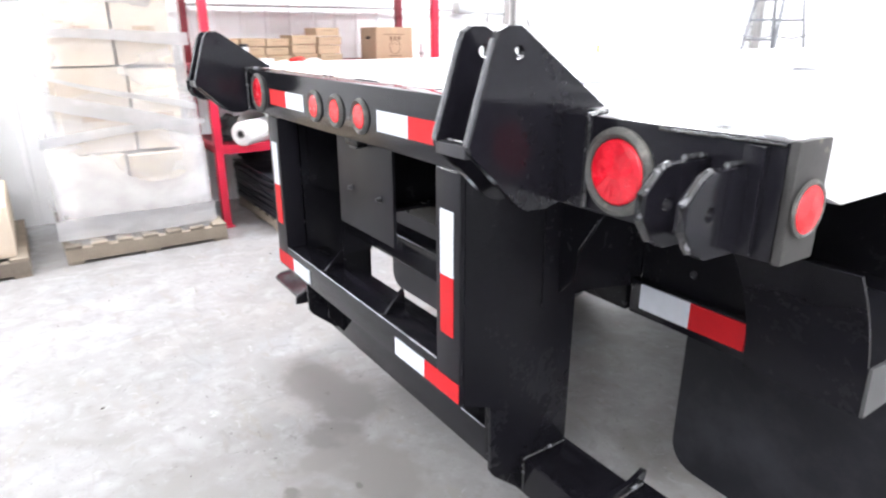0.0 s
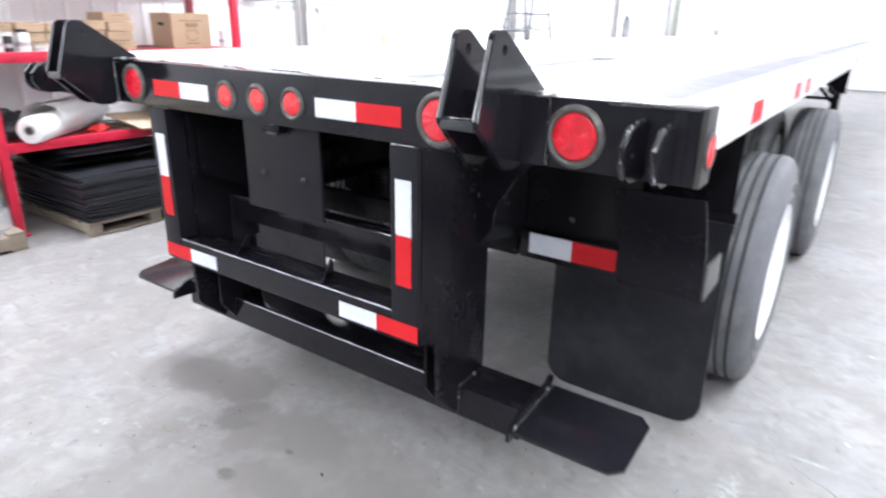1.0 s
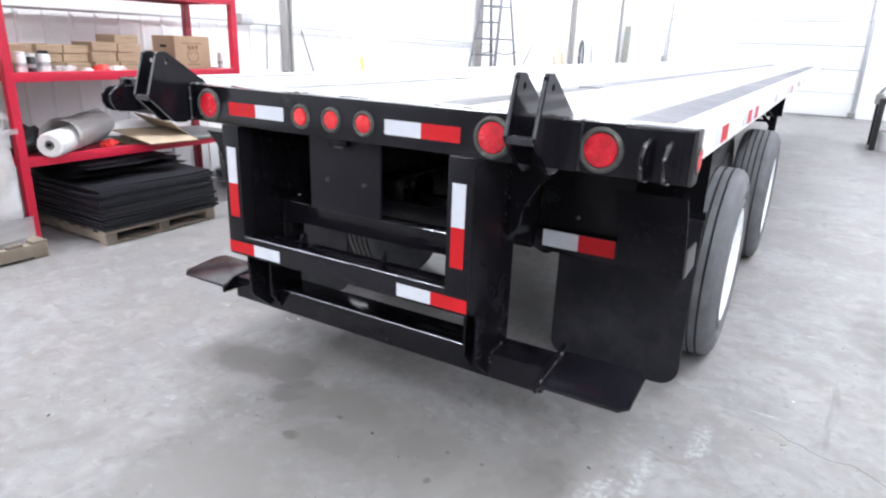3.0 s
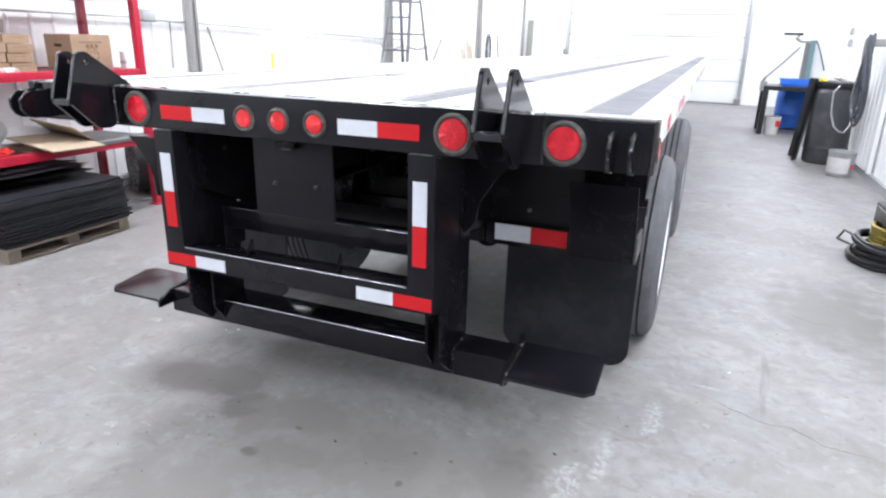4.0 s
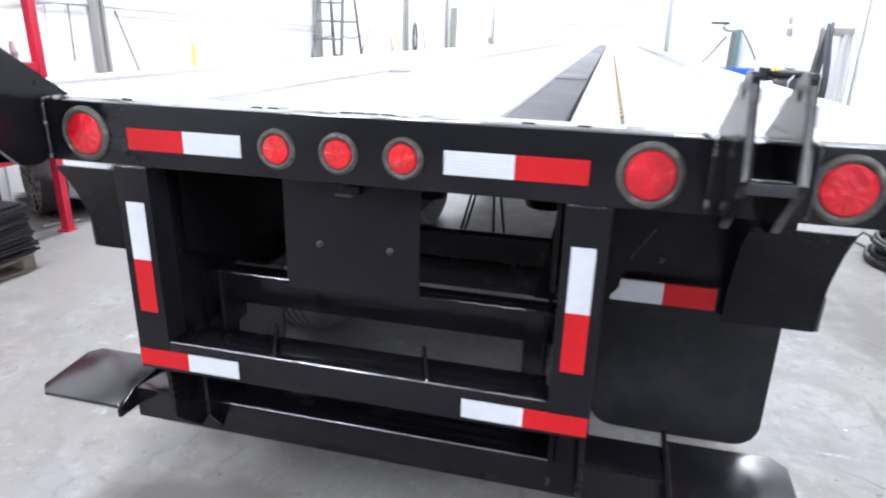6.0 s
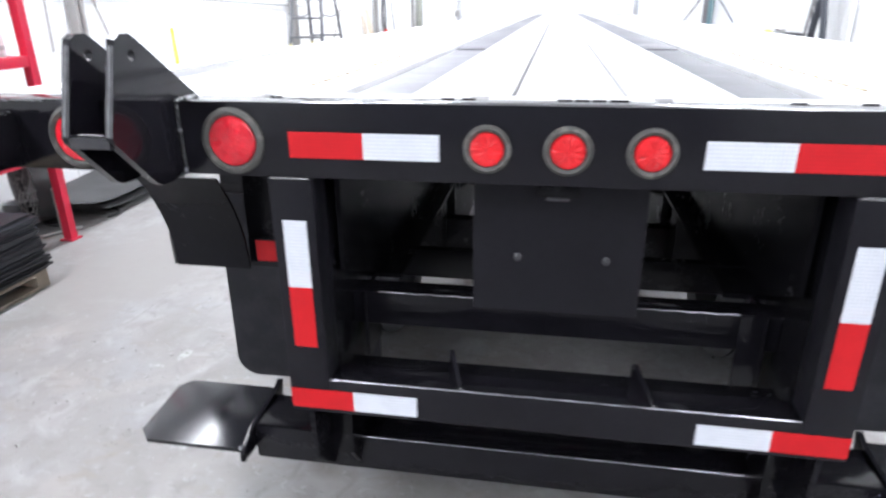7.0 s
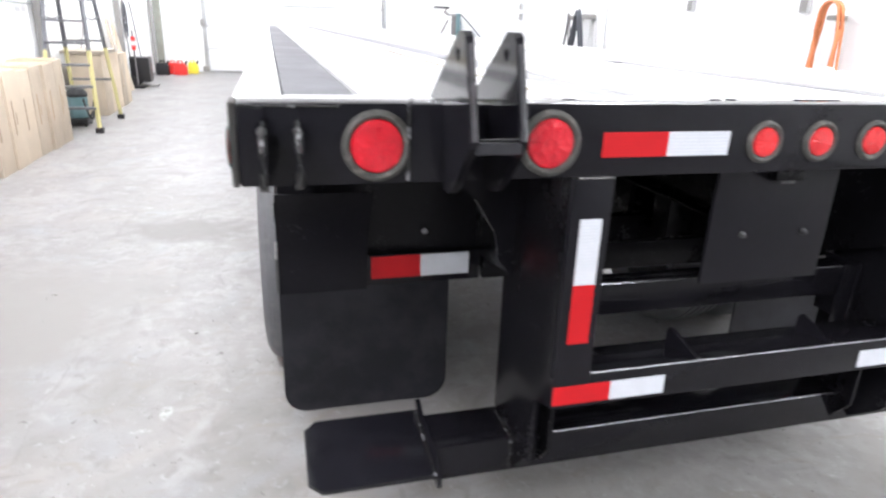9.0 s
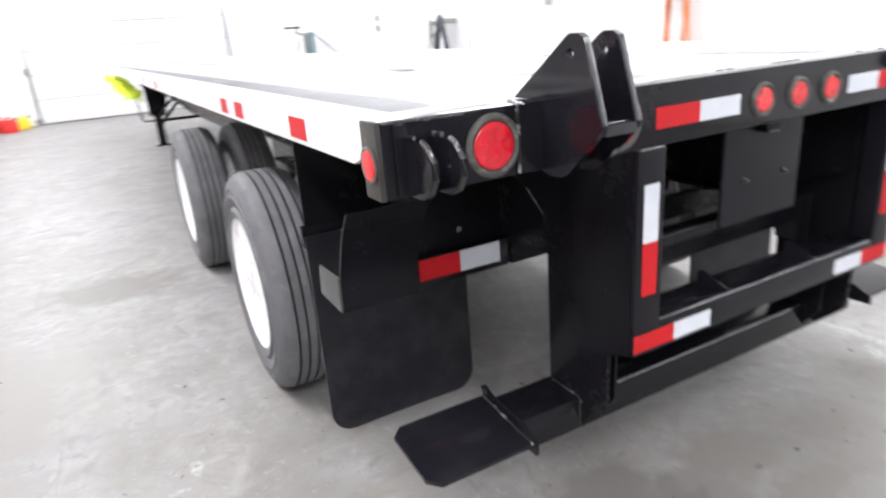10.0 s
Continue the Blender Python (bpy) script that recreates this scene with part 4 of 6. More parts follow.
for s in (-1, 1):
    part("landing_leg", B(*sorted((s * 0.70, s * 0.82)), LEG_Y - 0.06, LEG_Y + 0.06, 0.03, 1.20, bevel=0.008), BLACK, trailer, "black landing gear leg")
    part("leg_foot", B(*sorted((s * 0.64, s * 0.88)), LEG_Y - 0.13, LEG_Y + 0.13, 0.0, 0.03, bevel=0.006), BLACK, trailer)
    bm = bmesh.new()
    tube(bm, [(s * 0.72, LEG_Y, 0.36), (s * 0.40, LEG_Y, 0.70)], 0.028, 8)
    tube(bm, [(s * 0.76, LEG_Y - 0.05, 0.50), (s * 0.52, LEG_Y - 0.9, 0.86)], 0.028, 8)
    part("leg_brace", bm, BLACK, trailer)
    outline = [(s * 0.45, 1.25), (s * 1.05, 1.25), (s * 0.90, 0.98), (s * 0.885, 0.52), (s * 0.64, 0.50)]
    part("leg_gusset", P(outline, "y", LEG_Y - 0.085, LEG_Y - 0.07), BLACK_OLD, trailer)
bm = bmesh.new()
tube(bm, [(-0.76, LEG_Y, 0.42), (0.76, LEG_Y, 0.42)], 0.025, 8)
part("leg_shaft", bm, BLACK, trailer)
bm = bmesh.new()
tube(bm, [(-0.82, LEG_Y, 0.43), (-0.96, LEG_Y, 0.43), (-1.01, LEG_Y, 0.46), (-1.04, LEG_Y, 0.80)], 0.012, 8)
part("crank", bm, BLACK, trailer, "black crank handle of the landing gear")
straps = thing("strap_bundle", (-1.10, 12.3, 1.0), "neon yellow cargo straps slung under the trailer's side rail", "strap")
rg = random.Random(3)
for k in range(22):
    bm = bmesh.new()
    ph, off, drop = k * 0.9, rg.uniform(-0.10, 0.10), rg.uniform(-0.10, 0.08)
    start, span = rg.uniform(-0.05, 0.25), rg.uniform(0.55, 0.80)
    pts = []
    for j in range(15):
        u = start + span * j / 14
        pts.append((-0.17 + 0.30 * u + off + 0.03 * math.sin(1.9 * j + ph), 1.55 - 2.75 * u, 0.17 - 0.36 * u + drop * math.sin(3.1 * u) + 0.035 * math.sin(1.3 * j + 2 * ph)))
    tube(bm, pts, rg.uniform(0.016, 0.026), 5)
    part("strap", bm, NEON, straps)

# ---- goods along the west wall ----


def carton(name, x0, x1, y0, y1, z0, z1, mat, label, group="", flaps=True, print_face=None, turn=0.0, ink=None):
    """A taped carton: body, lid seam, packing tape and a little print."""
    cx, cy = (x0 + x1) / 2, (y0 + y1) / 2
    hx, hy, h = (x1 - x0) / 2, (y1 - y0) / 2, z1 - z0
    c = thing(name, (cx, cy, z0), label, "carton", group)
    c.rotation_euler = (0, 0, radians(turn))
    part("body", B(-hx, hx, -hy, hy, 0, h, bevel=0.006), mat, c)
    if flaps:
        part("flap", B(-hx + 0.004, hx - 0.004, -hy + 0.004, -0.004, h, h + 0.004), mat, c)
        part("flap", B(-hx + 0.004, hx - 0.004, 0.003, hy - 0.004, h, h + 0.004), mat, c)
        part("packing_tape", B(-hx - 0.0015, hx + 0.0015, -0.028, 0.028, h * 0.8, h + 0.0056), PACK_TAPE, c)
    if print_face:
        for (u, v, w, t) in print_face:
            part("print", B(hx - 0.001, hx + 0.002, -hy + 2 * hy * u, -hy + 2 * hy * (u + w), h * v, h * (v + t)), ink or CARD_INK, c)
    return c


def pallet(x0, x1, y0, y1, label, h=0.13, quarter=False):
    p = thing("wooden_pallet", ((x0 + x1) / 2, (y0 + y1) / 2, 0), label, "pallet", "pallets")
    hx, hy = (x1 - x0) / 2, (y1 - y0) / 2
    if quarter:
        hx, hy = hy, hx
        p.rotation_euler = (0, 0, radians(90))
    n = 7
    for k in range(n):
        y = -hy + (2 * hy - 0.10) * k / (n - 1)
        part("slat", B(-hx, hx, y, y + 0.10, h - 0.02, h, bevel=0.003), WOOD, p)
    for k in range(3):
        x = -hx + (2 * hx - 0.09) * k / 2
        part("stringer", B(x, x + 0.09, -hy, hy, 0.02, h - 0.021, bevel=0.003), WOOD, p)
    for k in range(3):
        y = -hy + (2 * hy - 0.10) * k / 2
        part("base_slat", B(-hx, hx, y, y + 0.10, 0.0, 0.0195, bevel=0.003), WOOD, p)
    return p


# red storage rack
rack = thing("storage_rack", (-3.9, 1.6, 0), "red steel storage rack with three loaded shelves", "rack")
RX0, RX1, RY0, RY1 = -4.06, -3.40, 0.50, 2.53
for x in (RX0, RX1):
    for y in (RY0, RY1):
        bm = bmesh.new()
        xx, yy = x + 3.9, y - 1.6
        outline = [(xx - 0.03, yy - 0.03), (xx + 0.03, yy - 0.03), (xx + 0.03, yy + 0.03), (xx - 0.03, yy + 0.03)]
        prism(bm, outline, "z", 0.012, 2.9)
        # back posts get the darker red in place of shade
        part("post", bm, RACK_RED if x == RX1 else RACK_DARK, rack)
        part("foot", B(xx - 0.05, xx + 0.05, yy - 0.05, yy + 0.05, 0, 0.012), RACK_RED, rack)
for z in (0.625, 1.232, 1.87):
    part("front_beam", B(RX1 + 3.87, RX1 + 3.925, RY0 - 1.57, RY1 - 1.63, z - 0.035, z + 0.035, bevel=0.006), RACK_RED, rack)
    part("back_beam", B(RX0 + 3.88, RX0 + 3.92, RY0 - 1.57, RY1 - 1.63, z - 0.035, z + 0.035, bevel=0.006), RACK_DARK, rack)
    for y in (RY0, RY1):
        part("end_beam", B(RX0 + 3.93, RX1 + 3.87, y - 1.625, y - 1.575, z - 0.03, z + 0.03, bevel=0.005), RACK_RED, rack)
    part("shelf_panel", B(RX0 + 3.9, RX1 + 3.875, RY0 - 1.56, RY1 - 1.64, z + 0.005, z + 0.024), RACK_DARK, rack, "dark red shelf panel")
# Bins are drawn deep and almost gapless to shade the wall behind.
for y0, y1 in ((0.56, 1.09), (1.10, 1.69), (1.70, 2.24)):
    bin_ = thing("red_bin", (-3.72, (y0 + y1) / 2, 1.894), "dark red steel bin on the rack's top shelf", "bin", "bins on the rack")
    part("body", B(-0.40, 0.30, (y0 - y1) / 2, (y1 - y0) / 2, 0, 0.16, bevel=0.006), RACK_DARK, bin_)
    part("rim", B(0.301, 0.312, (y0 - y1) / 2, (y1 - y0) / 2, 0.12, 0.165, bevel=0.003), RACK_RED, bin_)
SH2, SH1 = 1.232 + 0.024, 0.625 + 0.024
big = carton("storage_carton", -3.99, -3.63, 2.07, 2.44, SH2, SH2 + 0.285, CARD, "brown printed carton on the red rack shelf", "cartons on the rack", print_face=((0.20, 0.78, 0.56, 0.025), (0.36, 0.62, 0.07, 0.11), (0.47, 0.62, 0.07, 0.11), (0.58, 0.62, 0.07, 0.11), (0.34, 0.12, 0.34, 0.03)), turn=-4)
bm = bmesh.new()
tube(bm, [(0.181, 0.055 * math.cos(a), 0.118 + 0.060 * math.sin(a)) for a in np.linspace(0, 6.1, 22)], 0.0035, 5)
tube(bm, [(0.181, 0.03 * math.cos(a), 0.115 + 0.038 * math.sin(a)) for a in np.linspace(0.4, 2.8, 10)], 0.003, 5)
part("print", bm, CARD_INK, big)
part("hand_hole", B(-0.05, 0.05, -0.1865, -0.184, 0.185, 0.21), GRIT, big)
for y, w, x_face, hs, dz in ((0.62, 0.19, -3.64, 3, 0.067), (0.822, 0.19, -3.60, 3, 0.068), (1.026, 0.196, -3.61, 3, 0.067), (1.238, 0.208, -3.575, 3, 0.0755), (1.486, 0.208, -3.62, 4, 0.0715)):
    for k in range(hs):
        shift = (0.008, -0.006, 0.010, -0.004)[k]
        carton("small_carton", x_face - 0.30, x_face + shift, y + 0.5 * shift, y + w + 0.5 * shift, SH2 + dz * k, SH2 + dz * (k + 1) - 0.004, CARD, "small flat brown carton stacked on the rack shelf", "small cartons on the rack", flaps=False, print_face=((0.25, 0.62, 0.5, 0.10),), turn=3 - 2 * k, ink=FAINT_INK)


def bottle(x, y, z, r, h, body_mat, cap_mat, label, name="bottle"):
    b = thing(name, (x, y, z), label, "bottle", "bottles on the rack")
    bm = bmesh.new()
    lathe(bm, [(0, r * 0.9), (0.004, r), (h * 0.78, r), (h * 0.82, r * 0.92), (h * 0.85, r * 0.8), (h * 0.86, r * 0.78)], (0, 0, 0), "z", 20, caps=True)
    part("body", bm, body_mat, b)
    bm = bmesh.new()
    lathe(bm, [(h * 0.862, r * 0.86), (h * 0.985, r * 0.86), (h, r * 0.7)], (0, 0, 0), "z", 16, caps=True)
    part("cap", bm, cap_mat, b)
    bm = bmesh.new()
    lathe(bm, [(h * 0.30, r * 1.015), (h * 0.48, r * 1.015)], (0, 0, 0), "z", 20)
    part("label_band", bm, GALV, b)
    return b


bottle(-3.47, 0.638, SH2, 0.042, 0.15, PLASTIC_WHITE, PLASTIC_WHITE, "white plastic bottle with a grey band on the rack")
bottle(-3.43, 0.690, SH2, 0.030, 0.135, PLASTIC_BLACK, PLASTIC_WHITE, "dark spray can with pale band on the rack")
bottle(-3.50, 0.735, SH2, 0.030, 0.14, PLASTIC_WHITE, PLASTIC_WHITE, "small white bottle on the rack")
bottle(-3.46, 0.795, SH2, 0.042, 0.16, PLASTIC_WHITE, PLASTIC_BLACK, "white plastic bottle with black cap on the rack")
bottle(-3.55, 2.485, SH2, 0.026, 0.15, PLASTIC_WHITE, PLASTIC_WHITE, "slim white bottle at the shelf's end")


def crumpled(name, x, y, z, sx, sy, sz, mat, label, category, seed):
    rng = random.Random(seed)
    bm = bmesh.new()
    bmesh.ops.create_icosphere(bm, subdivisions=3, radius=1.0)
    for v in bm.verts:
        n = noise.noise(v.co * 1.8 + Vector((seed, 0, 0))) * 0.45 + noise.noise(v.co * 5 + Vector((0, seed, 0))) * 0.15
        v.co = v.co * (1 + n)
        v.co = Vector((v.co.x * sx, v.co.y * sy, max(v.co.z, -0.75) * sz + 0.75 * sz))
    ob = part(name, bm, mat, None, smooth=25)
    ob.location = (x, y, z)
    return tagged(ob, label, category)


crumpled("plastic_bag", -3.50, 0.96, SH2, 0.06, 0.085, 0.028, FILM_ROLL, "crumpled clear plastic bag on the rack shelf", "plastic bag", 3)
crumpled("red_bowl", -3.46, 1.23, SH2, 0.05, 0.065, 0.032, PLASTIC_RED, "small red plastic bowl on the rack shelf", "bowl", 5)
crumpled("white_rag", -3.45, 1.11, SH2, 0.035, 0.045, 0.018, PLASTIC_WHITE, "crumpled white rag on the rack shelf", "rag", 9)
crumpled("white_rag", -3.46, 1.37, SH2, 0.04, 0.075, 0.025, PLASTIC_WHITE, "crumpled white rag beside a red bowl", "rag", 21)
crumpled("white_bag", -3.86, 1.62, SH1, 0.10, 0.30, 0.085, PLASTIC_WHITE, "white plastic sheeting bunched at the back of the shelf", "plastic sheeting", 31)
crumpled("dark_bag", -3.72, 0.70, SH1, 0.11, 0.12, 0.115, DARK_BAG, "dark crumpled plastic bag on the lower shelf", "plastic bag", 12)
crumpled("red_tin", -3.50, 1.22, SH1, 0.05, 0.07, 0.035, PLASTIC_RED, "red plastic tub on the lower shelf", "tub", 15)

# roll of film lying across the lower shelf, its outer turns slack
roll = thing("film_roll", (-3.32, 0.675, SH1 + 0.098), "white plastic film roll lying across the rack's lower shelf", "roll")
roll.rotation_euler = (0, 0, radians(128))
bm = bmesh.new()
lathe(bm, [(-0.02, 0.034), (-0.022, 0.050), (-0.016, 0.054), (-0.022, 0.060), (-0.016, 0.068), (-0.020, 0.078), (-0.010, 0.092), (0.0, 0.095), (0.6, 0.096), (0.98, 0.095), (0.98, 0.04)], (0, 0, 0), "x", 32)
for v in bm.verts:
    v.co.z += 0.002 * math.sin(v.co.x * 23)
part("wound_film", bm, FILM_ROLL, roll)
bm = bmesh.new()
lathe(bm, [(-0.024, 0.018), (-0.026, 0.030), (0.9, 0.032)], (0, 0, 0), "x", 20)
part("core", bm, HOSE_GREY, roll, "grey core tube")
bm = bmesh.new()
rows = []
for j in range(31):
    a = -0.5 + 7.0 * j / 30
    rr = 0.116 + 0.010 * a / 3.0
    row = []
    for i in range(12):
        u = 0.17 + 0.78 * i / 11 + 0.05 * math.sin(a * 0.9 + 0.5) * (1 - i / 11)
        wob = 1 + 0.10 * noise.noise(Vector((i * 0.35, math.cos(a) * 1.2, math.sin(a) * 1.2)))
        row.append(bm.verts.new((u, -rr * wob * math.sin(a), max(rr * wob * math.cos(a) + 0.036, -0.0955))))
    rows.append(row)
for a, b in zip(rows, rows[1:]):
    for i in range(11):
        bm.faces.new((a[i], a[i + 1], b[i + 1], b[i]))
bmesh.ops.solidify(bm, geom=bm.faces[:], thickness=0.002)
part("loose_sheet", bm, FILM_ROLL, roll, "slack greyish outer turn of film")
flat = tagged(part("flat_carton", B(-0.22, 0.22, -0.28, 0.28, 0.0, 0.012, bevel=0.003), CARD_DARK), "flattened brown cardboard sheet on the lower shelf", "cardboard")
flat.matrix_basis = pose(-3.46, 1.66, SH1 + 0.052, -3, 11, 9)
raised = tagged(part("carton_flap", B(-0.20, 0.20, -0.16, 0.16, 0.0, 0.008, bevel=0.002), CARD_DARK), "lifted cardboard flap above the flattened carton", "cardboard")
raised.matrix_basis = pose(-3.60, 1.83, SH1 + 0.115, -30, 8, 12)
flat2 = tagged(part("flat_carton", B(-0.25, 0.25, -0.30, 0.30, 0.0, 0.010, bevel=0.003), CARD_DARK), "folded brown carton lying on the lower shelf", "cardboard")
flat2.matrix_basis = pose(-3.66, 1.72, SH1 + 0.004, 0, 0, -6)
tray = tagged(part("rubber_sheet", B(-0.30, 0.30, -0.26, 0.26, 0.0, 0.03, bevel=0.004), MAT_GREY), "dark grey rubber sheet on the lower shelf", "rubber sheet")
tray.matrix_basis = pose(-3.62, 2.20, SH1, 0, 0, 3)

# stack of rubber sheets on a pallet
pallet(-4.03, -2.955, 0.785, 1.80, "worn wooden pallet under a stack of rubber sheets", 0.105, True)
stack = thing("rubber_mat_stack", (-3.47, 1.305, 0.106), "tall stack of black rubber sheets on a wooden pallet", "rubber mats")
rng = random.Random(4)
z = 0.0
for k in range(30):
    t = rng.uniform(0.0075, 0.0125)
    jx, jy = rng.uniform(-0.025, 0.02) - 0.0012 * k, rng.uniform(-0.022, 0.018)
    bm = bmesh.new()
    nx, ny = 6, 5
    x0, x1, y0, y1 = -0.54 + jx, 0.53 + jx, -0.52 + jy, 0.52 + jy
    grid = [[(x0 + (x1 - x0) * i / nx, y0 + (y1 - y0) * j / ny) for i in range(nx + 1)] for j in range(ny + 1)]
    wave = lambda u, v: 0.018 * noise.noise(Vector((u * 2.2, v * 2.2, k * 0.35))) * (0.4 + k / 28)
    low = [[bm.verts.new((u, v, z + wave(u, v))) for u, v in row] for row in grid]
    up = [[bm.verts.new((u, v, z + t + wave(u, v))) for u, v in row] for row in grid]
    for j in range(ny):
        for i in range(nx):
            bm.faces.new((up[j][i], up[j][i + 1], up[j + 1][i + 1], up[j + 1][i]))
            bm.faces.new((low[j][i], low[j + 1][i], low[j + 1][i + 1], low[j][i + 1]))
    for i in range(nx):
        bm.faces.new((low[0][i], low[0][i + 1], up[0][i + 1], up[0][i]))
        bm.faces.new((low[ny][i], up[ny][i], up[ny][i + 1], low[ny][i + 1]))
    for j in range(ny):
        bm.faces.new((low[j][0], up[j][0], up[j + 1][0], low[j + 1][0]))
        bm.faces.new((low[j][nx], low[j + 1][nx], up[j + 1][nx], up[j][nx]))
    part("sheet", bm, MAT_RUBBER, stack)
    z += t + 0.0008
for k in range(6):
    bm = bmesh.new()
    ex, ey = 0.24 + 0.05 * math.sin(k * 2.1), 0.46 - 0.03 * k
    grid = [[bm.verts.new((-0.52 + (0.52 + ex) * i / 7, -0.53 + 0.015 * k + (0.53 + ey) * j / 7, 0.030 * (i / 7) ** 3 + 0.012 * noise.noise(Vector((i * 0.45, j * 0.45, 0.6 * k))))) for i in range(8)] for j in range(8)]
    for j in range(7):
        for i in range(7):
            bm.faces.new((grid[j][i], grid[j][i + 1], grid[j + 1][i + 1], grid[j + 1][i]))
    bmesh.ops.solidify(bm, geom=bm.faces[:], thickness=0.010)
    ob = part("upper_sheet", bm, MAT_RUBBER, stack)
    ob.matrix_basis = pose(0, 0, z + 0.022 + 0.0165 * k, 0, 1.0, 1.5 * k - 3)

# stretch-wrapped pallet of cartons
pallet(-4.16, -3.06, -0.66, 0.41, "wooden pallet under a wrapped load")
load = thing("wrapped_load", (-3.62, -0.12, 0.13), "pallet load of brown cartons in white stretch film", "pallet load")
for k, (h0, h1) in enumerate(((0.0, 0.57), (0.575, 1.15), (1.155, 1.72))):
    inset = 0.0 if k < 1 else 0.05
    split = (-0.06, 0.03, -0.02)[k]
    for j, (a, b) in enumerate(((-0.46 + inset, split - 0.01), (split + 0.01, 0.40 - inset))):
        part("carton", B(-0.50, 0.44 - inset - 0.012 * j, a, b, h0 + 0.006, h1 - 0.015 * j, bevel=0.012), CARD_PALE, load)
        part("carton_print", B(0.44 - inset - 0.012 * j, 0.4425 - inset - 0.012 * j, a + 0.12, a + 0.26, h0 + 0.22, h0 + 0.26), FAINT_INK, load)
bm = bmesh.new()
rows = []
segs = 64
for k in range(30):
    h = -0.03 + 1.86 * k / 29
    row = []
    for j in range(segs):
        a = 2 * math.pi * j / segs
        c, s2 = math.cos(a), math.sin(a)
        ex = 0.515 * math.copysign(abs(c) ** 0.28, c)
        ey = 0.50 * math.copysign(abs(s2) ** 0.28, s2)
        sq = 1.0 - 0.07 * min(max((h - 0.45) / 0.4, 0), 1)
        push = 0.02 * noise.noise(Vector((ex * 3, ey * 3, h * 4))) + 0.012 * noise.noise(Vector((ex * 9, ey * 9, h * 12)))
        row.append(bm.verts.new((ex * (sq + push) - 0.01, ey * (sq + push) - 0.02, h)))
    rows.append(row)
for a, b in zip(rows, rows[1:]):
    for j in range(segs):
        bm.faces.new((a[j], a[(j + 1) % segs], b[(j + 1) % segs], b[j]))
bm.faces.new(rows[-1])
part("stretch_film", bm, FILM, load, "cloudy white stretch film", smooth=30)
bm = bmesh.new()
rows = []
for k in range(16):
    h = -0.04 + 0.98 * k / 15
    row = []
    for j in range(segs):
        a = 2 * math.pi * j / segs
        c, s2 = math.cos(a), math.sin(a)
        ex, ey = 0.53 * math.copysign(abs(c) ** 0.28, c), 0.515 * math.copysign(abs(s2) ** 0.28, s2)
        sq = 1.0 - 0.06 * min(max((h - 0.45) / 0.4, 0), 1) + 0.015 * noise.noise(Vector((ex * 4, ey * 4, h * 5 + 7)))
        rise = 0.10 * math.sin(a + 0.6) * h
        row.append(bm.verts.new((ex * sq - 0.01, ey * sq - 0.02, h + rise)))
    rows.append(row)
for a, b in zip(rows, rows[1:]):
    for j in range(segs):
        bm.faces.new((a[j], a[(j + 1) % segs], b[(j + 1) % segs], b[j]))
part("lower_wrap", bm, FILM_LOW, load, "thicker white wrap round the lower cartons", smooth=30)
# gathered film bands: pulled tight across the faces, some slanting
for n, (za, zb, wide) in enumerate(((0.98, 0.70, 0.07), (0.70, 0.78, 0.05), (1.36, 1.34, 0.06), (0.10, 0.12, 0.10), (1.66, 1.60, 0.05), (1.12, 0.86, 0.035))):
    bm = bmesh.new()
    rows = []
    for j in range(33):
        u = j / 32
        if u < 0.5:
            px, py = -0.45 + 2 * u * 0.94, -0.525 + 0.02 * math.sin(6 * u)
        else:
            px, py = 0.515, -0.52 + (2 * u - 1) * 0.99
        inset = 0.965 if za > 0.9 else 1.045
        zc = za + (zb - za) * max(2 * u - 1, 0) + 0.012 * math.sin(9 * u + n)
        half = wide * (0.35 + 0.4 * abs(math.sin(2.2 * u + n)))
        rows.append([bm.verts.new((px * inset + 0.012, py * inset - 0.02, zc + half * v)) for v in (-1, -0.3, 0.4, 1)])
    for p, q in zip(rows, rows[1:]):
        for i in range(3):
            bm.faces.new((p[i], q[i], q[i + 1], p[i + 1]))
    bmesh.ops.solidify(bm, geom=bm.faces[:], thickness=0.003)
    part("film_band", bm, FILM_BAND, load, "bunched white band of film", smooth=50)
# stacked timber and cartons beyond the wrapped load
pallet(-4.05, -2.98, -1.95, -0.87, "wooden pallet with pale cartons")
carton("pale_carton", -3.98, -3.04, -1.90, -0.93, 0.13, 0.46, CARD_PALE, "pale carton on a wooden pallet", "pale cartons")
carton("pale_carton", -3.98, -3.2, -1.88, -1.10, 0.46, 0.60, CARD_PALE, "flat pale carton on top of a carton", "pale cartons")
tagged(part("trim", B(X0 + 0.03, X0 + 0.20, -1.12, -0.98, 0, 2.6, bevel=0.01), STEEL_GREY), "dark steel door post on the west wall", "trim", kind="structure")

# drum fan by the rack
fan = thing("floor_fan", (-3.82, 2.79, 0.0), "black round floor fan on a low stand", "fan")
fan.rotation_euler = (0, 0, radians(-30))
bm = bmesh.new()
lathe(bm, [(-0.09, 0.265), (-0.10, 0.285), (0.09, 0.285), (0.10, 0.265)], (0, 0, 0.33), "y", 36)
part("shroud", bm, PLASTIC_BLACK, fan)
for r in (0.06, 0.11, 0.16, 0.21, 0.26):
    bm = bmesh.new()
    tube(bm, [(r * math.cos(a), -0.102, 0.33 + r * math.sin(a)) for a in np.linspace(0, 2 * math.pi, 25)[:-1]], 0.0035, 5, closed=True)
    part("guard_ring", bm, STEEL_GREY, fan)
bm = bmesh.new()
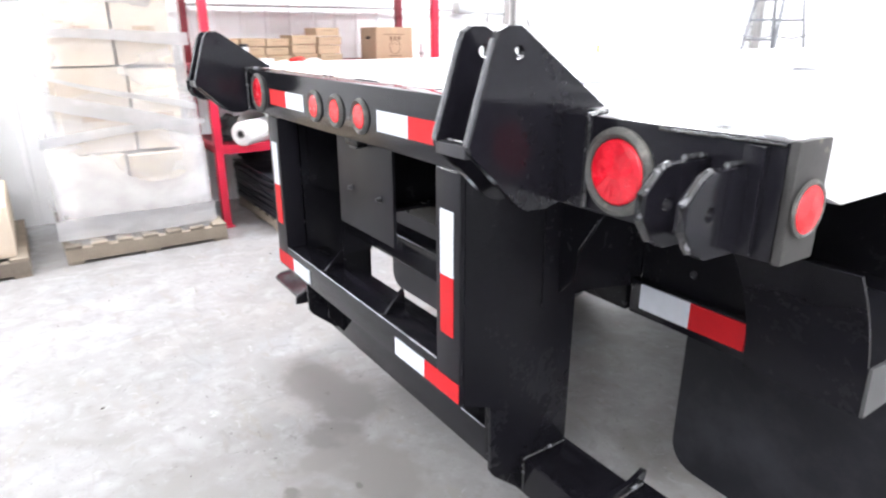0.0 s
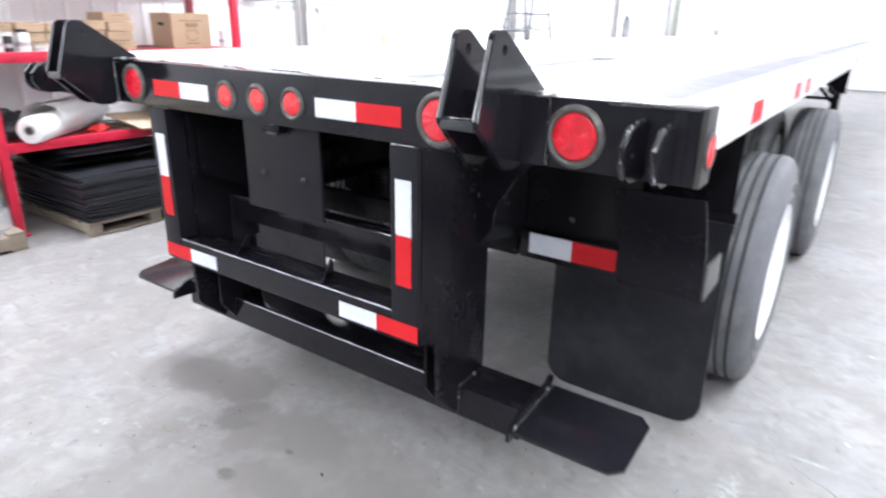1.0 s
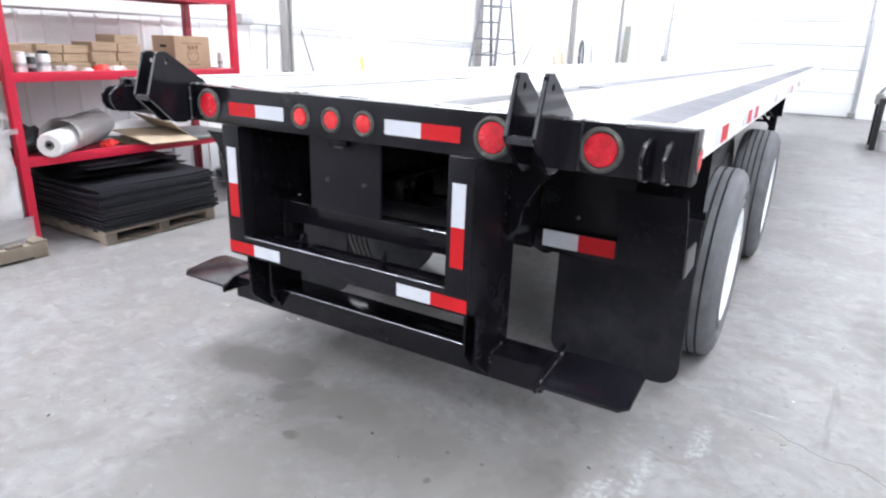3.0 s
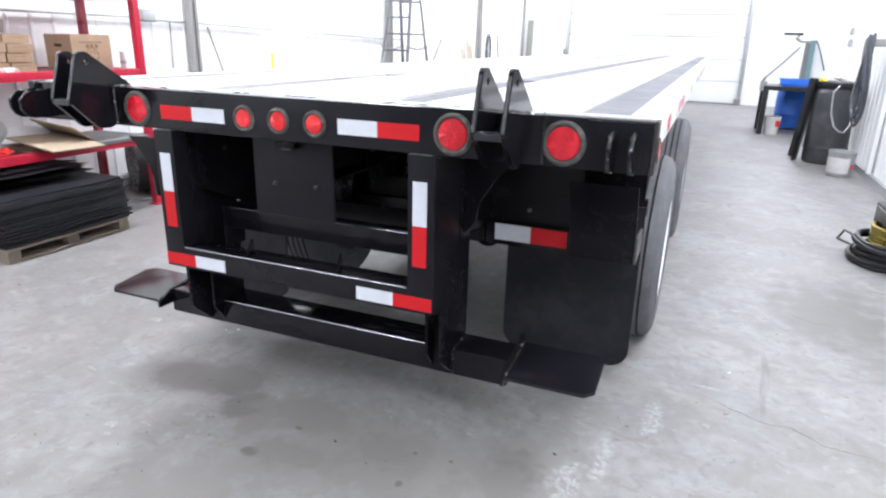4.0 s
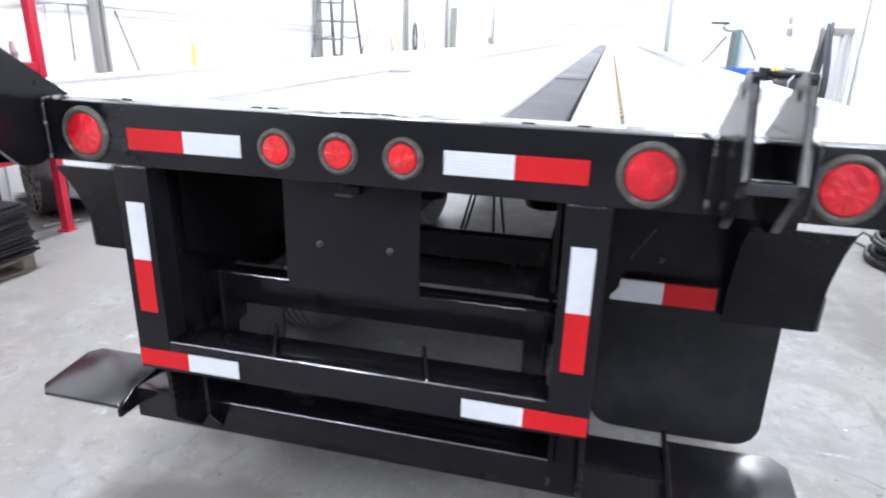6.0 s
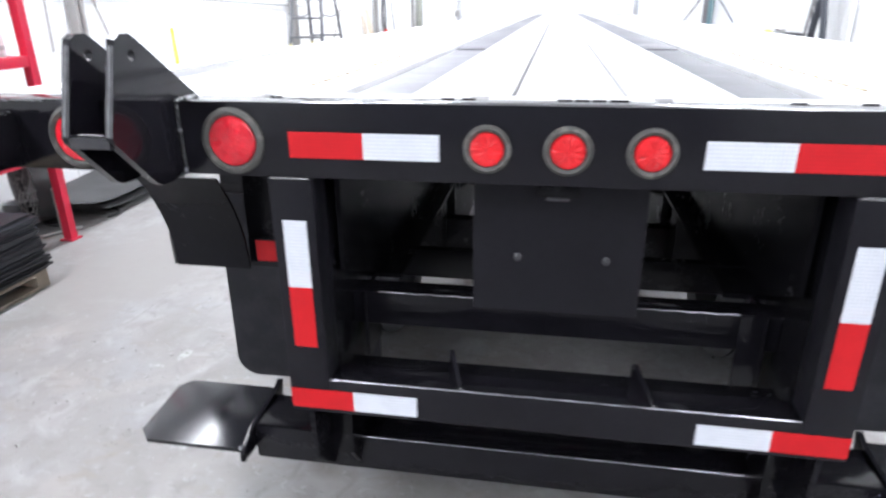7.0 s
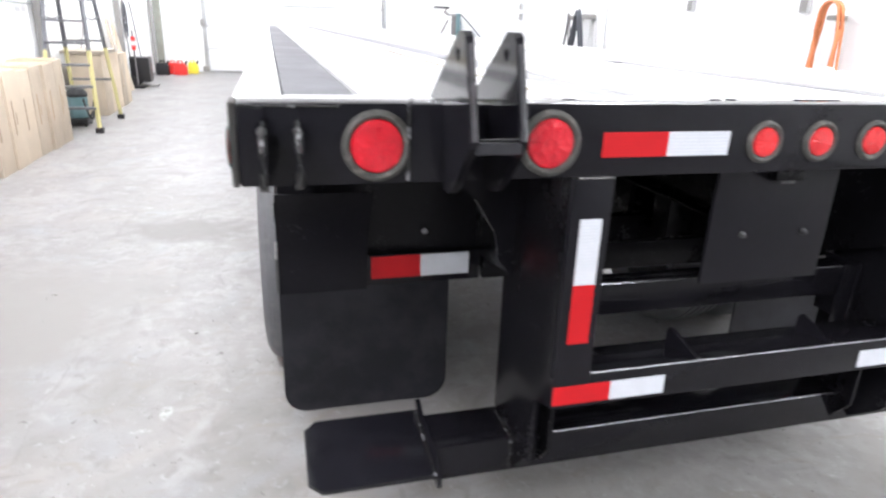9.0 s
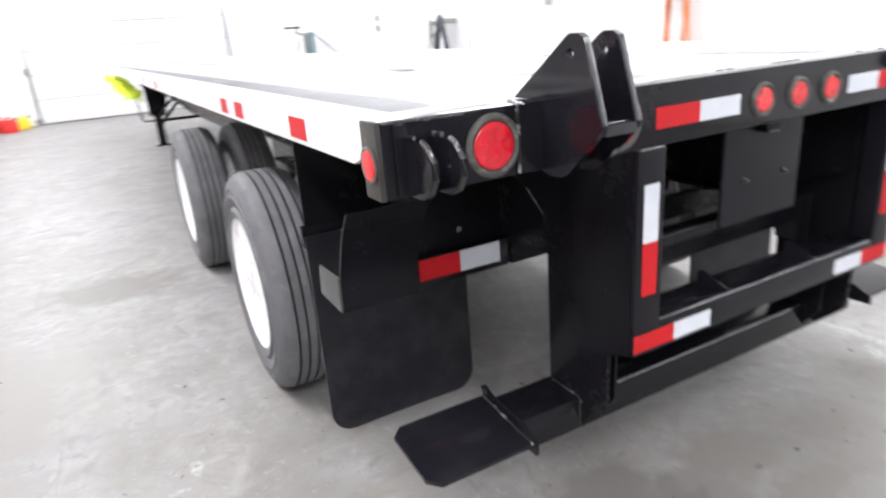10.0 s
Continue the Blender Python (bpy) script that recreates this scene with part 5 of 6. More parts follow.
for k in range(8):
    a = math.pi * k / 4
    tube(bm, [(0.05 * math.cos(a), -0.106, 0.33 + 0.05 * math.sin(a)), (0.27 * math.cos(a), -0.106, 0.33 + 0.27 * math.sin(a))], 0.004, 5)
part("guard_spokes", bm, STEEL_GREY, fan)
for k in range(4):
    a = math.pi * k / 2 + 0.3
    bm = B(0.04, 0.24, -0.012, 0.0, -0.06, 0.06, bevel=0.004, turn=Matrix.Translation((0, 0.02, 0.33)) @ Matrix.Rotation(-a, 4, "Y") @ Matrix.Rotation(0.5, 4, "X"))
    part("blade", bm, GALV, fan)
bm = bmesh.new()
lathe(bm, [(-0.02, 0.001), (-0.02, 0.05), (0.10, 0.06), (0.11, 0.001)], (0, 0, 0.33), "y", 16)
part("motor", bm, PLASTIC_BLACK, fan)
for x in (-0.30, 0.30):
    bm = bmesh.new()
    tube(bm, [(x, -0.14, 0.012), (x, 0.14, 0.012)], 0.012, 6)
    tube(bm, [(x, 0, 0.012), (x, 0, 0.33), (x * 0.93, 0, 0.33)], 0.012, 6)
    part("stand_leg", bm, STEEL_GREY, fan)
cord = bmesh.new()
tube(cord, [(-3.72 + 0.25 * math.cos(a) * (1 + 0.2 * math.sin(3 * a)), 3.02 + 0.26 * math.sin(a), 0.008) for a in np.linspace(0, 5.2, 30)], 0.007, 6)
tagged(part("power_cord", cord, HOSE_BLACK), "thin black power cord lying on the floor", "cord")

# loose sheets on the floor by the column
loose = thing("rubber_mat_pile", (-3.86, 3.62, 0), "low pile of curled grey rubber sheets on the floor", "rubber mats")
for k in range(6):
    bm = bmesh.new()
    grid = [[bm.verts.new((-0.36 + 0.72 * i / 8, -0.66 + 1.32 * j / 10, 0.004 + 0.024 * k + 0.055 * (abs(j - 3 - k % 3) / 7) ** 3 * (1 + 0.3 * k) + 0.01 * noise.noise(Vector((i * 0.5, j * 0.5, k))))) for i in range(9)] for j in range(11)]
    for j in range(10):
        for i in range(8):
            bm.faces.new((grid[j][i], grid[j][i + 1], grid[j + 1][i + 1], grid[j + 1][i]))
    bmesh.ops.solidify(bm, geom=bm.faces[:], thickness=0.012)
    ob = part("sheet", bm, MAT_GREY, loose)
    ob.matrix_basis = pose(0.04 * (k % 3) - 0.03, 0.10 - 0.06 * k, 0.012, 0, 0, -6 + 5 * (k % 3))
boards = thing("plywood_sheet", (-3.96, 4.70, 0.0), "thin plywood offcut lying against the wall", "plywood")
part("sheet", B(-0.26, 0.26, -0.55, 0.55, 0, 0.018, bevel=0.002), WOOD, boards)
toolbox = thing("small_toolbox", (-3.95, 4.62, 0.018), "small dark flat toolbox lying on plywood", "toolbox")
part("body", B(-0.09, 0.09, -0.2, 0.2, 0, 0.07, bevel=0.008), PLASTIC_BLACK, toolbox)
part("lid", B(-0.092, 0.092, -0.202, 0.202, 0.071, 0.10, bevel=0.01), PLASTIC_BLACK, toolbox)
crumpled("film_bag", -3.88, 4.74, 0.10, 0.12, 0.20, 0.07, BLUE_FILM, "crumpled bluish plastic bag on a toolbox", "plastic bag", 41)

# wall services and leaning rods
ebox = thing("switch_box", (X0 + 0.09, 3.41, 1.745), "grey electrical box on the white wall", "switch box")
part("body", B(-0.065, 0.06, -0.09, 0.09, -0.06, 0.06, bevel=0.008), STEEL_GREY, ebox)
part("lid", B(0.061, 0.068, -0.08, 0.08, -0.05, 0.05, bevel=0.003), GALV, ebox)
bm = bmesh.new()
tube(bm, [(X0 + 0.035, -0.8, 1.73), (X0 + 0.035, 3.36, 1.73)], 0.012, 8)
tube(bm, [(X0 + 0.035, 3.52, 1.71), (X0 + 0.035, 9.6, 1.56)], 0.012, 8)
tagged(part("conduit", bm, GALV), "thin grey conduit along the white wall", "conduit", kind="structure")
for n, (p, q2, r, mat, lab) in enumerate((
    ((-4.27, 3.80, 1.72), (-4.27, 3.78, 1.20), 0.008, STEEL_GREY, "thin grey rod hanging on the wall"),
    ((-4.27, 4.38, 1.66), (-4.12, 4.90, 0.0), 0.012, STEEL_GREY, "thin grey rod leaning on the wall"),
    ((-4.235, 5.57, 0.66), (-4.17, 5.50, 0.0), 0.014, STEEL_GREY, "dark grey pole foot leaning on the wall"),
    ((-4.26, 11.58, 1.58), (-4.10, 9.55, 0.0), 0.02, STEEL_GREY, "grey pole leaning on the wall"),
    ((-4.26, 15.5, 1.75), (-4.10, 15.6, 0.0), 0.016, HOSE_GREY, "dark bundled rods against the wall"))):
    bm = bmesh.new()
    tube(bm, [p, q2], r, 8)
    tagged(part("leaning_rod", bm, mat), lab, "rod")
tape_end = bmesh.new()
tube(tape_end, [(-4.232, 5.57, 0.63), (-4.262, 5.58, 1.34)], 0.018, 10)
tagged(part("pole_sleeve", tape_end, YELLOW), "long yellow sleeve on a dark pole at the wall", "sleeve")

# tall cartons along the wall
INK = ((0.25, 0.35, 0.10, 0.35), (0.45, 0.45, 0.08, 0.12), (0.62, 0.30, 0.10, 0.30))
y = 5.45
rng = random.Random(2)
for k in range(6):
    w = rng.choice((0.34, 0.36, 0.32))
    top = 0.935 + rng.uniform(-0.03, 0.03)
    box_ = carton("tall_carton", -4.12, -3.69 + 0.025 * (y - 5.45) + rng.uniform(-0.015, 0.015), y, y + w, 0, top, CARD_PALE, "tall pale brown carton standing along the wall", "tall cartons", flaps=False, print_face=INK[: 1 + k % 2], ink=FAINT_INK)
    part("top_flap", B(-0.19, 0.19, -w / 2 + 0.004, -0.012, top - 0.002, top + 0.006), CARD, box_, "darker brown top flap")
    part("top_flap", B(-0.19, 0.18, 0.010, w / 2 - 0.004, top - 0.002, top + 0.004 + 0.004 * (k % 2)), CARD, box_, "darker brown top flap")
    if k == 0:
        f = -w / 2
        part("packing_tape", B(-0.075, -0.025, f - 0.0015, f + 0.001, 0.03, top + 0.0075), PACK_TAPE, box_, "brown packing tape down the seam")
        for u, v, du, dv in ((0.055, 0.50, 0.012, 0.22), (0.10, 0.50, 0.012, 0.22), (0.055, 0.60, 0.057, 0.02), (0.055, 0.50, 0.057, 0.02), (-0.16, 0.40, 0.05, 0.012), (-0.16, 0.45, 0.05, 0.012), (-0.16, 0.36, 0.012, 0.10)):
            part("print", B(u, u + du, f - 0.002, f + 0.001, v, v + dv), CARD_INK, box_)
    y += w + 0.012
y = 9.62
for k in range(5):
    w = rng.choice((0.36, 0.40, 0.34))
    carton("tall_carton", -4.15, -3.67 + rng.uniform(-0.02, 0.02), y, y + w, 0, 0.87 + rng.uniform(-0.03, 0.03), CARD_PALE, "tall pale brown carton beyond the stepladder", "tall cartons", print_face=INK[: k % 2], ink=FAINT_INK)
    y += w + 0.012
slab = tagged(part("brown_board", B(-0.28, 0.28, -0.5, 0.5, 0, 0.05, bevel=0.004), PLANK), "brown board lying on tall cartons", "board")
slab.matrix_basis = pose(-3.93, 10.1, 0.905)

# tall stepladder
ladder = thing("stepladder", (-3.74, 8.68, 0), "tall open stepladder with yellow rails and aluminium steps", "ladder")
TOPZ = 2.75
for yb, ys, mat in ((-0.66, -0.06, FIBREGLASS), (0.66, 0.10, FIBREGLASS)):
    for s in (-1, 1):
        foot, head = Vector((s * 0.30, yb, 0.06)), Vector((s * 0.17, ys, TOPZ))
        mid = foot.lerp(head, 0.36)
        bm = bmesh.new()
        tube(bm, [foot, mid], 0.028, 4)
        part("rail", bm, mat, ladder, "yellow fibreglass rail")
        bm = bmesh.new()
        tube(bm, [mid, head], 0.028, 4)
        part("upper_rail", bm, LADDER_METAL, ladder, "grey upper rail")
        part("foot", B(foot.x - 0.045, foot.x + 0.045, foot.y - 0.05, foot.y + 0.05, 0, 0.07, bevel=0.01), PLASTIC_BLACK, ladder)
for k in range(1, 10):
    f = k / 10
    yb = -0.66 + 0.60 * f
    wid = 0.30 - 0.13 * f
    part("step", B(-wid, wid, yb - 0.045, yb + 0.045, 0.06 + f * (TOPZ - 0.06) - 0.03, 0.06 + f * (TOPZ - 0.06), bevel=0.004), LADDER_METAL, ladder)
    if k % 2 == 0:
        yb = 0.66 - 0.56 * f
        part("brace", B(-wid, wid, yb - 0.012, yb + 0.012, 0.06 + f * (TOPZ - 0.06) - 0.03, 0.06 + f * (TOPZ - 0.06)), LADDER_METAL, ladder)
for s in (-1, 1):
    bm = bmesh.new()
    tube(bm, [(s * 0.24, -0.42, 1.45), (s * 0.24, 0.02, 1.40), (s * 0.24, 0.45, 1.45)], 0.014, 6)
    part("spreader", bm, LADDER_METAL, ladder)
part("top_cap", B(-0.22, 0.22, -0.14, 0.16, TOPZ - 0.02, TOPZ + 0.06, bevel=0.015), PLASTIC_BLACK, ladder)

comp = thing("shop_vacuum", (-3.83, 8.70, 0), "teal wheeled shop vacuum with a black lid and hose", "vacuum")
comp.scale = (0.72, 0.72, 0.92)
part("base", B(-0.17, 0.17, -0.20, 0.20, 0.03, 0.12, bevel=0.015), PLASTIC_BLACK, comp)
for sx in (-0.13, 0.13):
    for sy in (-0.16, 0.16):
        bm = bmesh.new()
        lathe(bm, [(-0.012, 0.012), (-0.012, 0.032), (0.012, 0.032), (0.012, 0.012)], (sx, sy, 0.032), "y", 14, caps=True)
        part("caster", bm, HOSE_BLACK, comp)
bm = bmesh.new()
lathe(bm, [(0.12, 0.15), (0.14, 0.165), (0.42, 0.175), (0.43, 0.16)], (0, 0, 0), "z", 24, caps=True)
part("tank", bm, TEAL, comp)
bm = bmesh.new()
lathe(bm, [(0.432, 0.18), (0.47, 0.185), (0.53, 0.15), (0.56, 0.09)], (0, 0, 0), "z", 24, caps=True)
part("lid", bm, PLASTIC_BLACK, comp)
bm = bmesh.new()
tube(bm, [(0.20 + 0.08 * math.sin(a), 0.25 * math.cos(a), 0.26 + 0.14 * math.sin(2 * a)) for a in np.linspace(0, 6.0, 26)], 0.020, 6)
part("hose", bm, HOSE_BLACK, comp)

truck = thing("hand_truck", (-3.95, 14.3, 0), "black hand truck with a dark load by the wall", "hand truck")
part("load", B(-0.20, 0.20, -0.22, 0.22, 0.10, 0.62, bevel=0.03), PLASTIC_BLACK, truck)
part("plate", B(-0.05, 0.32, -0.22, 0.22, 0.02, 0.04), STEEL_GREY, truck)
for s in (-1, 1):
    bm = bmesh.new()
    tube(bm, [(-0.22, s * 0.2, 0.05), (-0.26, s * 0.2, 1.1)], 0.018, 6)
    part("rail", bm, STEEL_GREY, truck)
    bm = bmesh.new()
    lathe(bm, [(-0.03, 0.04), (-0.03, 0.11), (0.03, 0.11), (0.03, 0.04)], (-0.14, s * 0.26, 0.11), "y", 18, caps=True)
    part("wheel", bm, HOSE_BLACK, truck)
cone = thing("marker_post", (-3.98, 13.9, 0), "thin dark post with red and white bands near its top", "marker post")
bm = bmesh.new()
tube(bm, [(0, 0, 0.04), (0, 0, 1.18)], 0.018, 8)
part("pole", bm, HOSE_GREY, cone)
for k in range(3):
    bm = bmesh.new()
    lathe(bm, [(0.78 + 0.09 * k, 0.045), (0.78 + 0.09 * (k + 1), 0.045)], (0, 0, 0), "z", 14, caps=True)
    part("band", bm, PLASTIC_RED if k % 2 == 0 else PLASTIC_WHITE, cone)
part("base", B(-0.14, 0.14, -0.14, 0.14, 0, 0.04, bevel=0.01), PLASTIC_BLACK, cone)


def fuel_can(x, y, mat, label, w=0.34, h=0.40):
    c = thing("fuel_can", (x, y, 0), label, "fuel can", "fuel cans")
    bm = bmesh.new()
    prism(bm, [(-w / 2, 0), (w / 2, 0), (w / 2, h * 0.6), (w * 0.30, h * 0.86), (-w * 0.42, h * 0.86), (-w / 2, h * 0.7)], "y", -0.12, 0.12, bevel=0.03)
    part("body", bm, mat, c)
    bm = bmesh.new()
    tube(bm, [(-w * 0.25, 0, h * 0.84), (-w * 0.22, 0, h), (w * 0.12, 0, h), (w * 0.18, 0, h * 0.84)], 0.018, 8)
    part("handle", bm, mat, c)
    bm = bmesh.new()
    tube(bm, [(w * 0.32, 0, h * 0.70), (w * 0.5, 0, h * 1.02)], 0.024, 8)
    part("spout", bm, PLASTIC_BLACK, c)
    return c


fuel_can(-3.95, 17.25, PLASTIC_BLACK, "black fuel can by the far wall", 0.31, 0.36)
fuel_can(-3.52, 17.35, PLASTIC_RED, "red fuel can by the far wall", 0.32, 0.35)
fuel_can(-3.74, 17.65, PLASTIC_RED, "red fuel can beside the far door", 0.28, 0.34)
fuel_can(-3.26, 17.85, YELLOW, "yellow fuel can beside the far door", 0.26, 0.34)
plank = tagged(part("leaning_plank", B(-0.09, 0.09, -0.02, 0.02, 0, 2.24, bevel=0.004), OLD_PLANK), "tall greyish plank leaning in the room's corner", "plank")
plank.matrix_basis = pose(-4.12, 18.32, 0, -3, 0, 0)
for y, h, tilt in ((12.8, 1.42, -9), (13.1, 1.60, -8), (13.4, 1.50, -10)):
    pl = tagged(part("offcut_board", P([(-0.12, 0), (0.12, 0), (0.05, h), (-0.06, h * 0.97)], "x", -0.012, 0.012), CARD_PALE), "pale pointed board leaning on the white wall", "board", "offcut boards")
    pl.matrix_basis = pose(-4.0, y, 0, 0, tilt, 0)
for k in range(2):
    bm = bmesh.new()
    tube(bm, [(-4.27 + 0.02 * k, 14.83 + (0.17 - 0.03 * k) * math.sin(a), 1.36 + (0.40 - 0.05 * k) * math.cos(a)) for a in np.linspace(0, 2 * math.pi, 29)[:-1]], 0.018, 6, closed=True)
    if k == 0:
        ring = tagged(part("hose_loop", bm, HOSE_GREY), "dark hose loop hung on the white wall", "hose")
    else:
        part("inner_loop", bm, HOSE_BLUE, ring)
# ---- goods along the east wall ----
bench = thing("work_bench", (2.86, 12.15, 0), "dark steel work bench with cluttered top", "bench")
part("top", B(-0.55, 0.50, -0.45, 0.55, 0.82, 0.90, bevel=0.006), PLASTIC_BLACK, bench)
for x in (-0.50, 0.44):
    for y in (-0.40, 0.48):
        part("leg", B(x - 0.045, x + 0.045, y - 0.045, y + 0.045, 0, 0.82, bevel=0.006), STEEL_GREY if x > 0 else PLASTIC_BLACK, bench)
part("vise", B(-0.62, -0.50, -0.40, -0.28, 0.80, 0.98, bevel=0.015), STEEL_GREY, bench, "grey bench vise")
tub = thing("blue_tub", (2.88, 12.0, 0.90), "bright blue plastic tub on the bench", "tub")
bm = bmesh.new()
prism(bm, [(-0.26, 0.0), (0.26, 0.0), (0.30, 0.14), (0.27, 0.14), (0.24, 0.02), (-0.24, 0.02), (-0.27, 0.14), (-0.30, 0.14)], "y", -0.25, 0.25, bevel=0.004)
part("body", bm, PLASTIC_BLUE, tub)
part("rim", B(-0.31, 0.31, -0.262, -0.251, 0.02, 0.15, bevel=0.004), PLASTIC_BLUE, tub)
drum = thing("blue_drum", (2.95, 12.95, 0), "blue plastic drum under the bench", "drum")
bm = bmesh.new()
lathe(bm, [(0.02, 0.24), (0.05, 0.285), (0.30, 0.295), (0.31, 0.303), (0.33, 0.295), (0.60, 0.295), (0.61, 0.303), (0.63, 0.295), (0.86, 0.285), (0.91, 0.25), (0.92, 0.24)], (0, 0, 0), "z", 32, caps=True)
part("body", bm, PLASTIC_BLUE, drum)
for a in (0.1, 3.0):
    bm = bmesh.new()
    lathe(bm, [(0.92, 0.035), (0.945, 0.035), (0.945, 0.001)], (0.15 * math.cos(a), 0.15 * math.sin(a), 0), "z", 14)
    part("bung", bm, PLASTIC_BLACK, drum)
can = thing("white_pail", (2.56, 11.8, 0), "white plastic pail under the bench", "pail")
bm = bmesh.new()
lathe(bm, [(0.0, 0.12), (0.30, 0.145), (0.31, 0.15), (0.33, 0.15), (0.335, 0.14)], (0, 0, 0), "z", 24, caps=True)
part("body", bm, PLASTIC_WHITE, can)
part("label_band", B(0.05, 0.12, -0.147, -0.135, 0.16, 0.27), PLASTIC_RED, can)
bm = bmesh.new()
lathe(bm, [(0.336, 0.14), (0.352, 0.135), (0.352, 0.01)], (0, 0, 0), "z", 24, caps=True)
part("lid", bm, HOSE_GREY, can, "dark pail lid")
# swivelling arm stand behind the bench
arm = thing("tool_arm", (3.08, 14.7, 0.0), "jointed grey tool arm standing behind the bench", "tool arm")
part("base", B(-0.22, 0.22, -0.22, 0.22, 0.0, 0.04, bevel=0.01), STEEL_GREY, arm)
part("mast", B(0.10, 0.19, -0.06, 0.06, 0.04, 1.70, bevel=0.01), HOSE_GREY, arm, "dark grey mast")
part("mast_cover", B(0.192, 0.30, -0.05, 0.07, 0.50, 1.76, bevel=0.012), TEAL, arm, "pale teal cover plate on the mast")
part("crossbar", B(-0.02, 0.30, -0.03, 0.03, 1.70, 1.75, bevel=0.008), STEEL_GREY, arm)
part("head", B(-0.36, 0.02, -0.05, 0.05, 1.86, 1.91, bevel=0.01), PLASTIC_BLACK, arm)
bm = bmesh.new()
tube(bm, [(0, 0, 1.60), (-0.35, -0.6, 1.25), (-0.66, -1.2, 0.98)], 0.022, 8)
tube(bm, [(-0.66, -1.2, 0.98), (-0.70, -1.22, 0.90), (-0.69, -1.22, 0.78)], 0.03, 8)
part("lever", bm, HOSE_GREY, arm)
bm = bmesh.new()
tube(bm, [(-0.05, 0, 1.86), (-0.10, 0, 1.80), (-0.02, 0, 1.74)], 0.035, 8)
part("joint", bm, STEEL_GREY, arm)
bm = bmesh.new()
tube(bm, [(0.30, -0.07, 1.74), (0.31, -0.9, 1.50), (0.30, -1.9, 1.19)], 0.013, 6)
part("cable", bm, HOSE_BLACK, arm)

# black tank with a curved sheet in front
tank = thing("black_tank", (3.05, 8.72, 0), "tall black plastic tank with a closed lid", "tank")
bm = bmesh.new()
lathe(bm, [(0.0, 0.25), (0.03, 0.275), (0.20, 0.28), (0.21, 0.288), (0.24, 0.288), (0.25, 0.28), (0.98, 0.27), (1.02, 0.262), (1.06, 0.24)], (0, 0, 0), "z", 36, caps=True)
part("body", bm, TANK_GREY, tank)
bm = bmesh.new()
lathe(bm, [(1.062, 0.20), (1.065, 0.265), (1.08, 0.275), (1.13, 0.275), (1.145, 0.262), (1.15, 0.20), (1.135, 0.18), (1.135, 0.04)], (0, 0, 0), "z", 32, caps=True)
part("lid", bm, PLASTIC_BLACK, tank, "black overhanging tank lid")
for k in range(5):
    a0 = 2.2 + 0.9 * k
    part("lid_rib", B(0.08 * math.cos(a0) - 0.012, 0.08 * math.cos(a0) + 0.012, 0.08 * math.sin(a0) - 0.05, 0.08 * math.sin(a0) + 0.05, 1.136, 1.155, bevel=0.003), PLASTIC_BLACK, tank)
bm = bmesh.new()
tube(bm, [(-0.02, -0.30, 1.10), (-0.09, -0.36, 1.02), (-0.085, -0.38, 0.85), (-0.07, -0.39, 0.72), (-0.01, -0.40, 0.56), (0.06, -0.41, 0.50), (0.12, -0.42, 0.49), (0.17, -0.41, 0.58), (0.19, -0.38, 0.80)], 0.012, 8)
part("cable", bm, GALV, tank, "pale grey cable drooping from the lid")
guard = thing("curved_panel", (2.70, 9.05, 0), "curved black plastic sheet leaning on the tank", "panel")
bm = bmesh.new()
rows = []
for k in range(9):
    h = 1.17 * k / 8
    rows.append([bm.verts.new((-0.06 + 0.10 * k / 8 + 0.10 * math.sin(math.pi * j / 7), -0.42 + 0.55 * j / 7, h)) for j in range(8)])
for a, b in zip(rows, rows[1:]):
    for j in range(7):
        bm.faces.new((a[j], a[j + 1], b[j + 1], b[j]))
bmesh.ops.solidify(bm, geom=bm.faces[:], thickness=0.02)
part("sheet", bm, TANK_GREY, guard)
crumpled("yellow_cloth", 2.84, 8.62, 1.14, 0.05, 0.05, 0.03, YELLOW, "yellow cloth lying on the black tank", "cloth", 21)
crumpled("blue_film", 3.06, 8.76, 1.15, 0.07, 0.07, 0.05, FILM_ROLL, "crumpled pale plastic on the tank", "plastic bag", 31)

pail = thing("metal_pail", (3.10, 7.64, 0), "tin pail with white label and wire handle", "pail")
bm = bmesh.new()
lathe(bm, [(0.0, 0.145), (0.01, 0.150), (0.30, 0.158), (0.31, 0.165), (0.325, 0.165), (0.325, 0.145), (0.28, 0.142)], (0, 0, 0), "z", 30, caps=True)
part("body", bm, GALV, pail)
bm = bmesh.new()
lathe(bm, [(0.05, 0.1525), (0.25, 0.1575)], (0, 0, 0), "z", 30)
bmesh.ops.delete(bm, geom=[f for f in bm.faces if f.calc_center_median().y > 0.02 or f.calc_center_median().x > 0.09], context="FACES")
part("label_band", bm, FILM_ROLL, pail)
part("red_mark", B(0.095, 0.125, -0.122, -0.105, 0.12, 0.17), PLASTIC_RED, pail)
bm = bmesh.new()
tube(bm, [(0.165 * math.cos(a), 0.05 * math.sin(a) - 0.04, 0.31 - 0.02 * math.sin(a)) for a in np.linspace(0, math.pi, 14)], 0.004, 5)
part("wire_handle", bm, STEEL_GREY, pail)


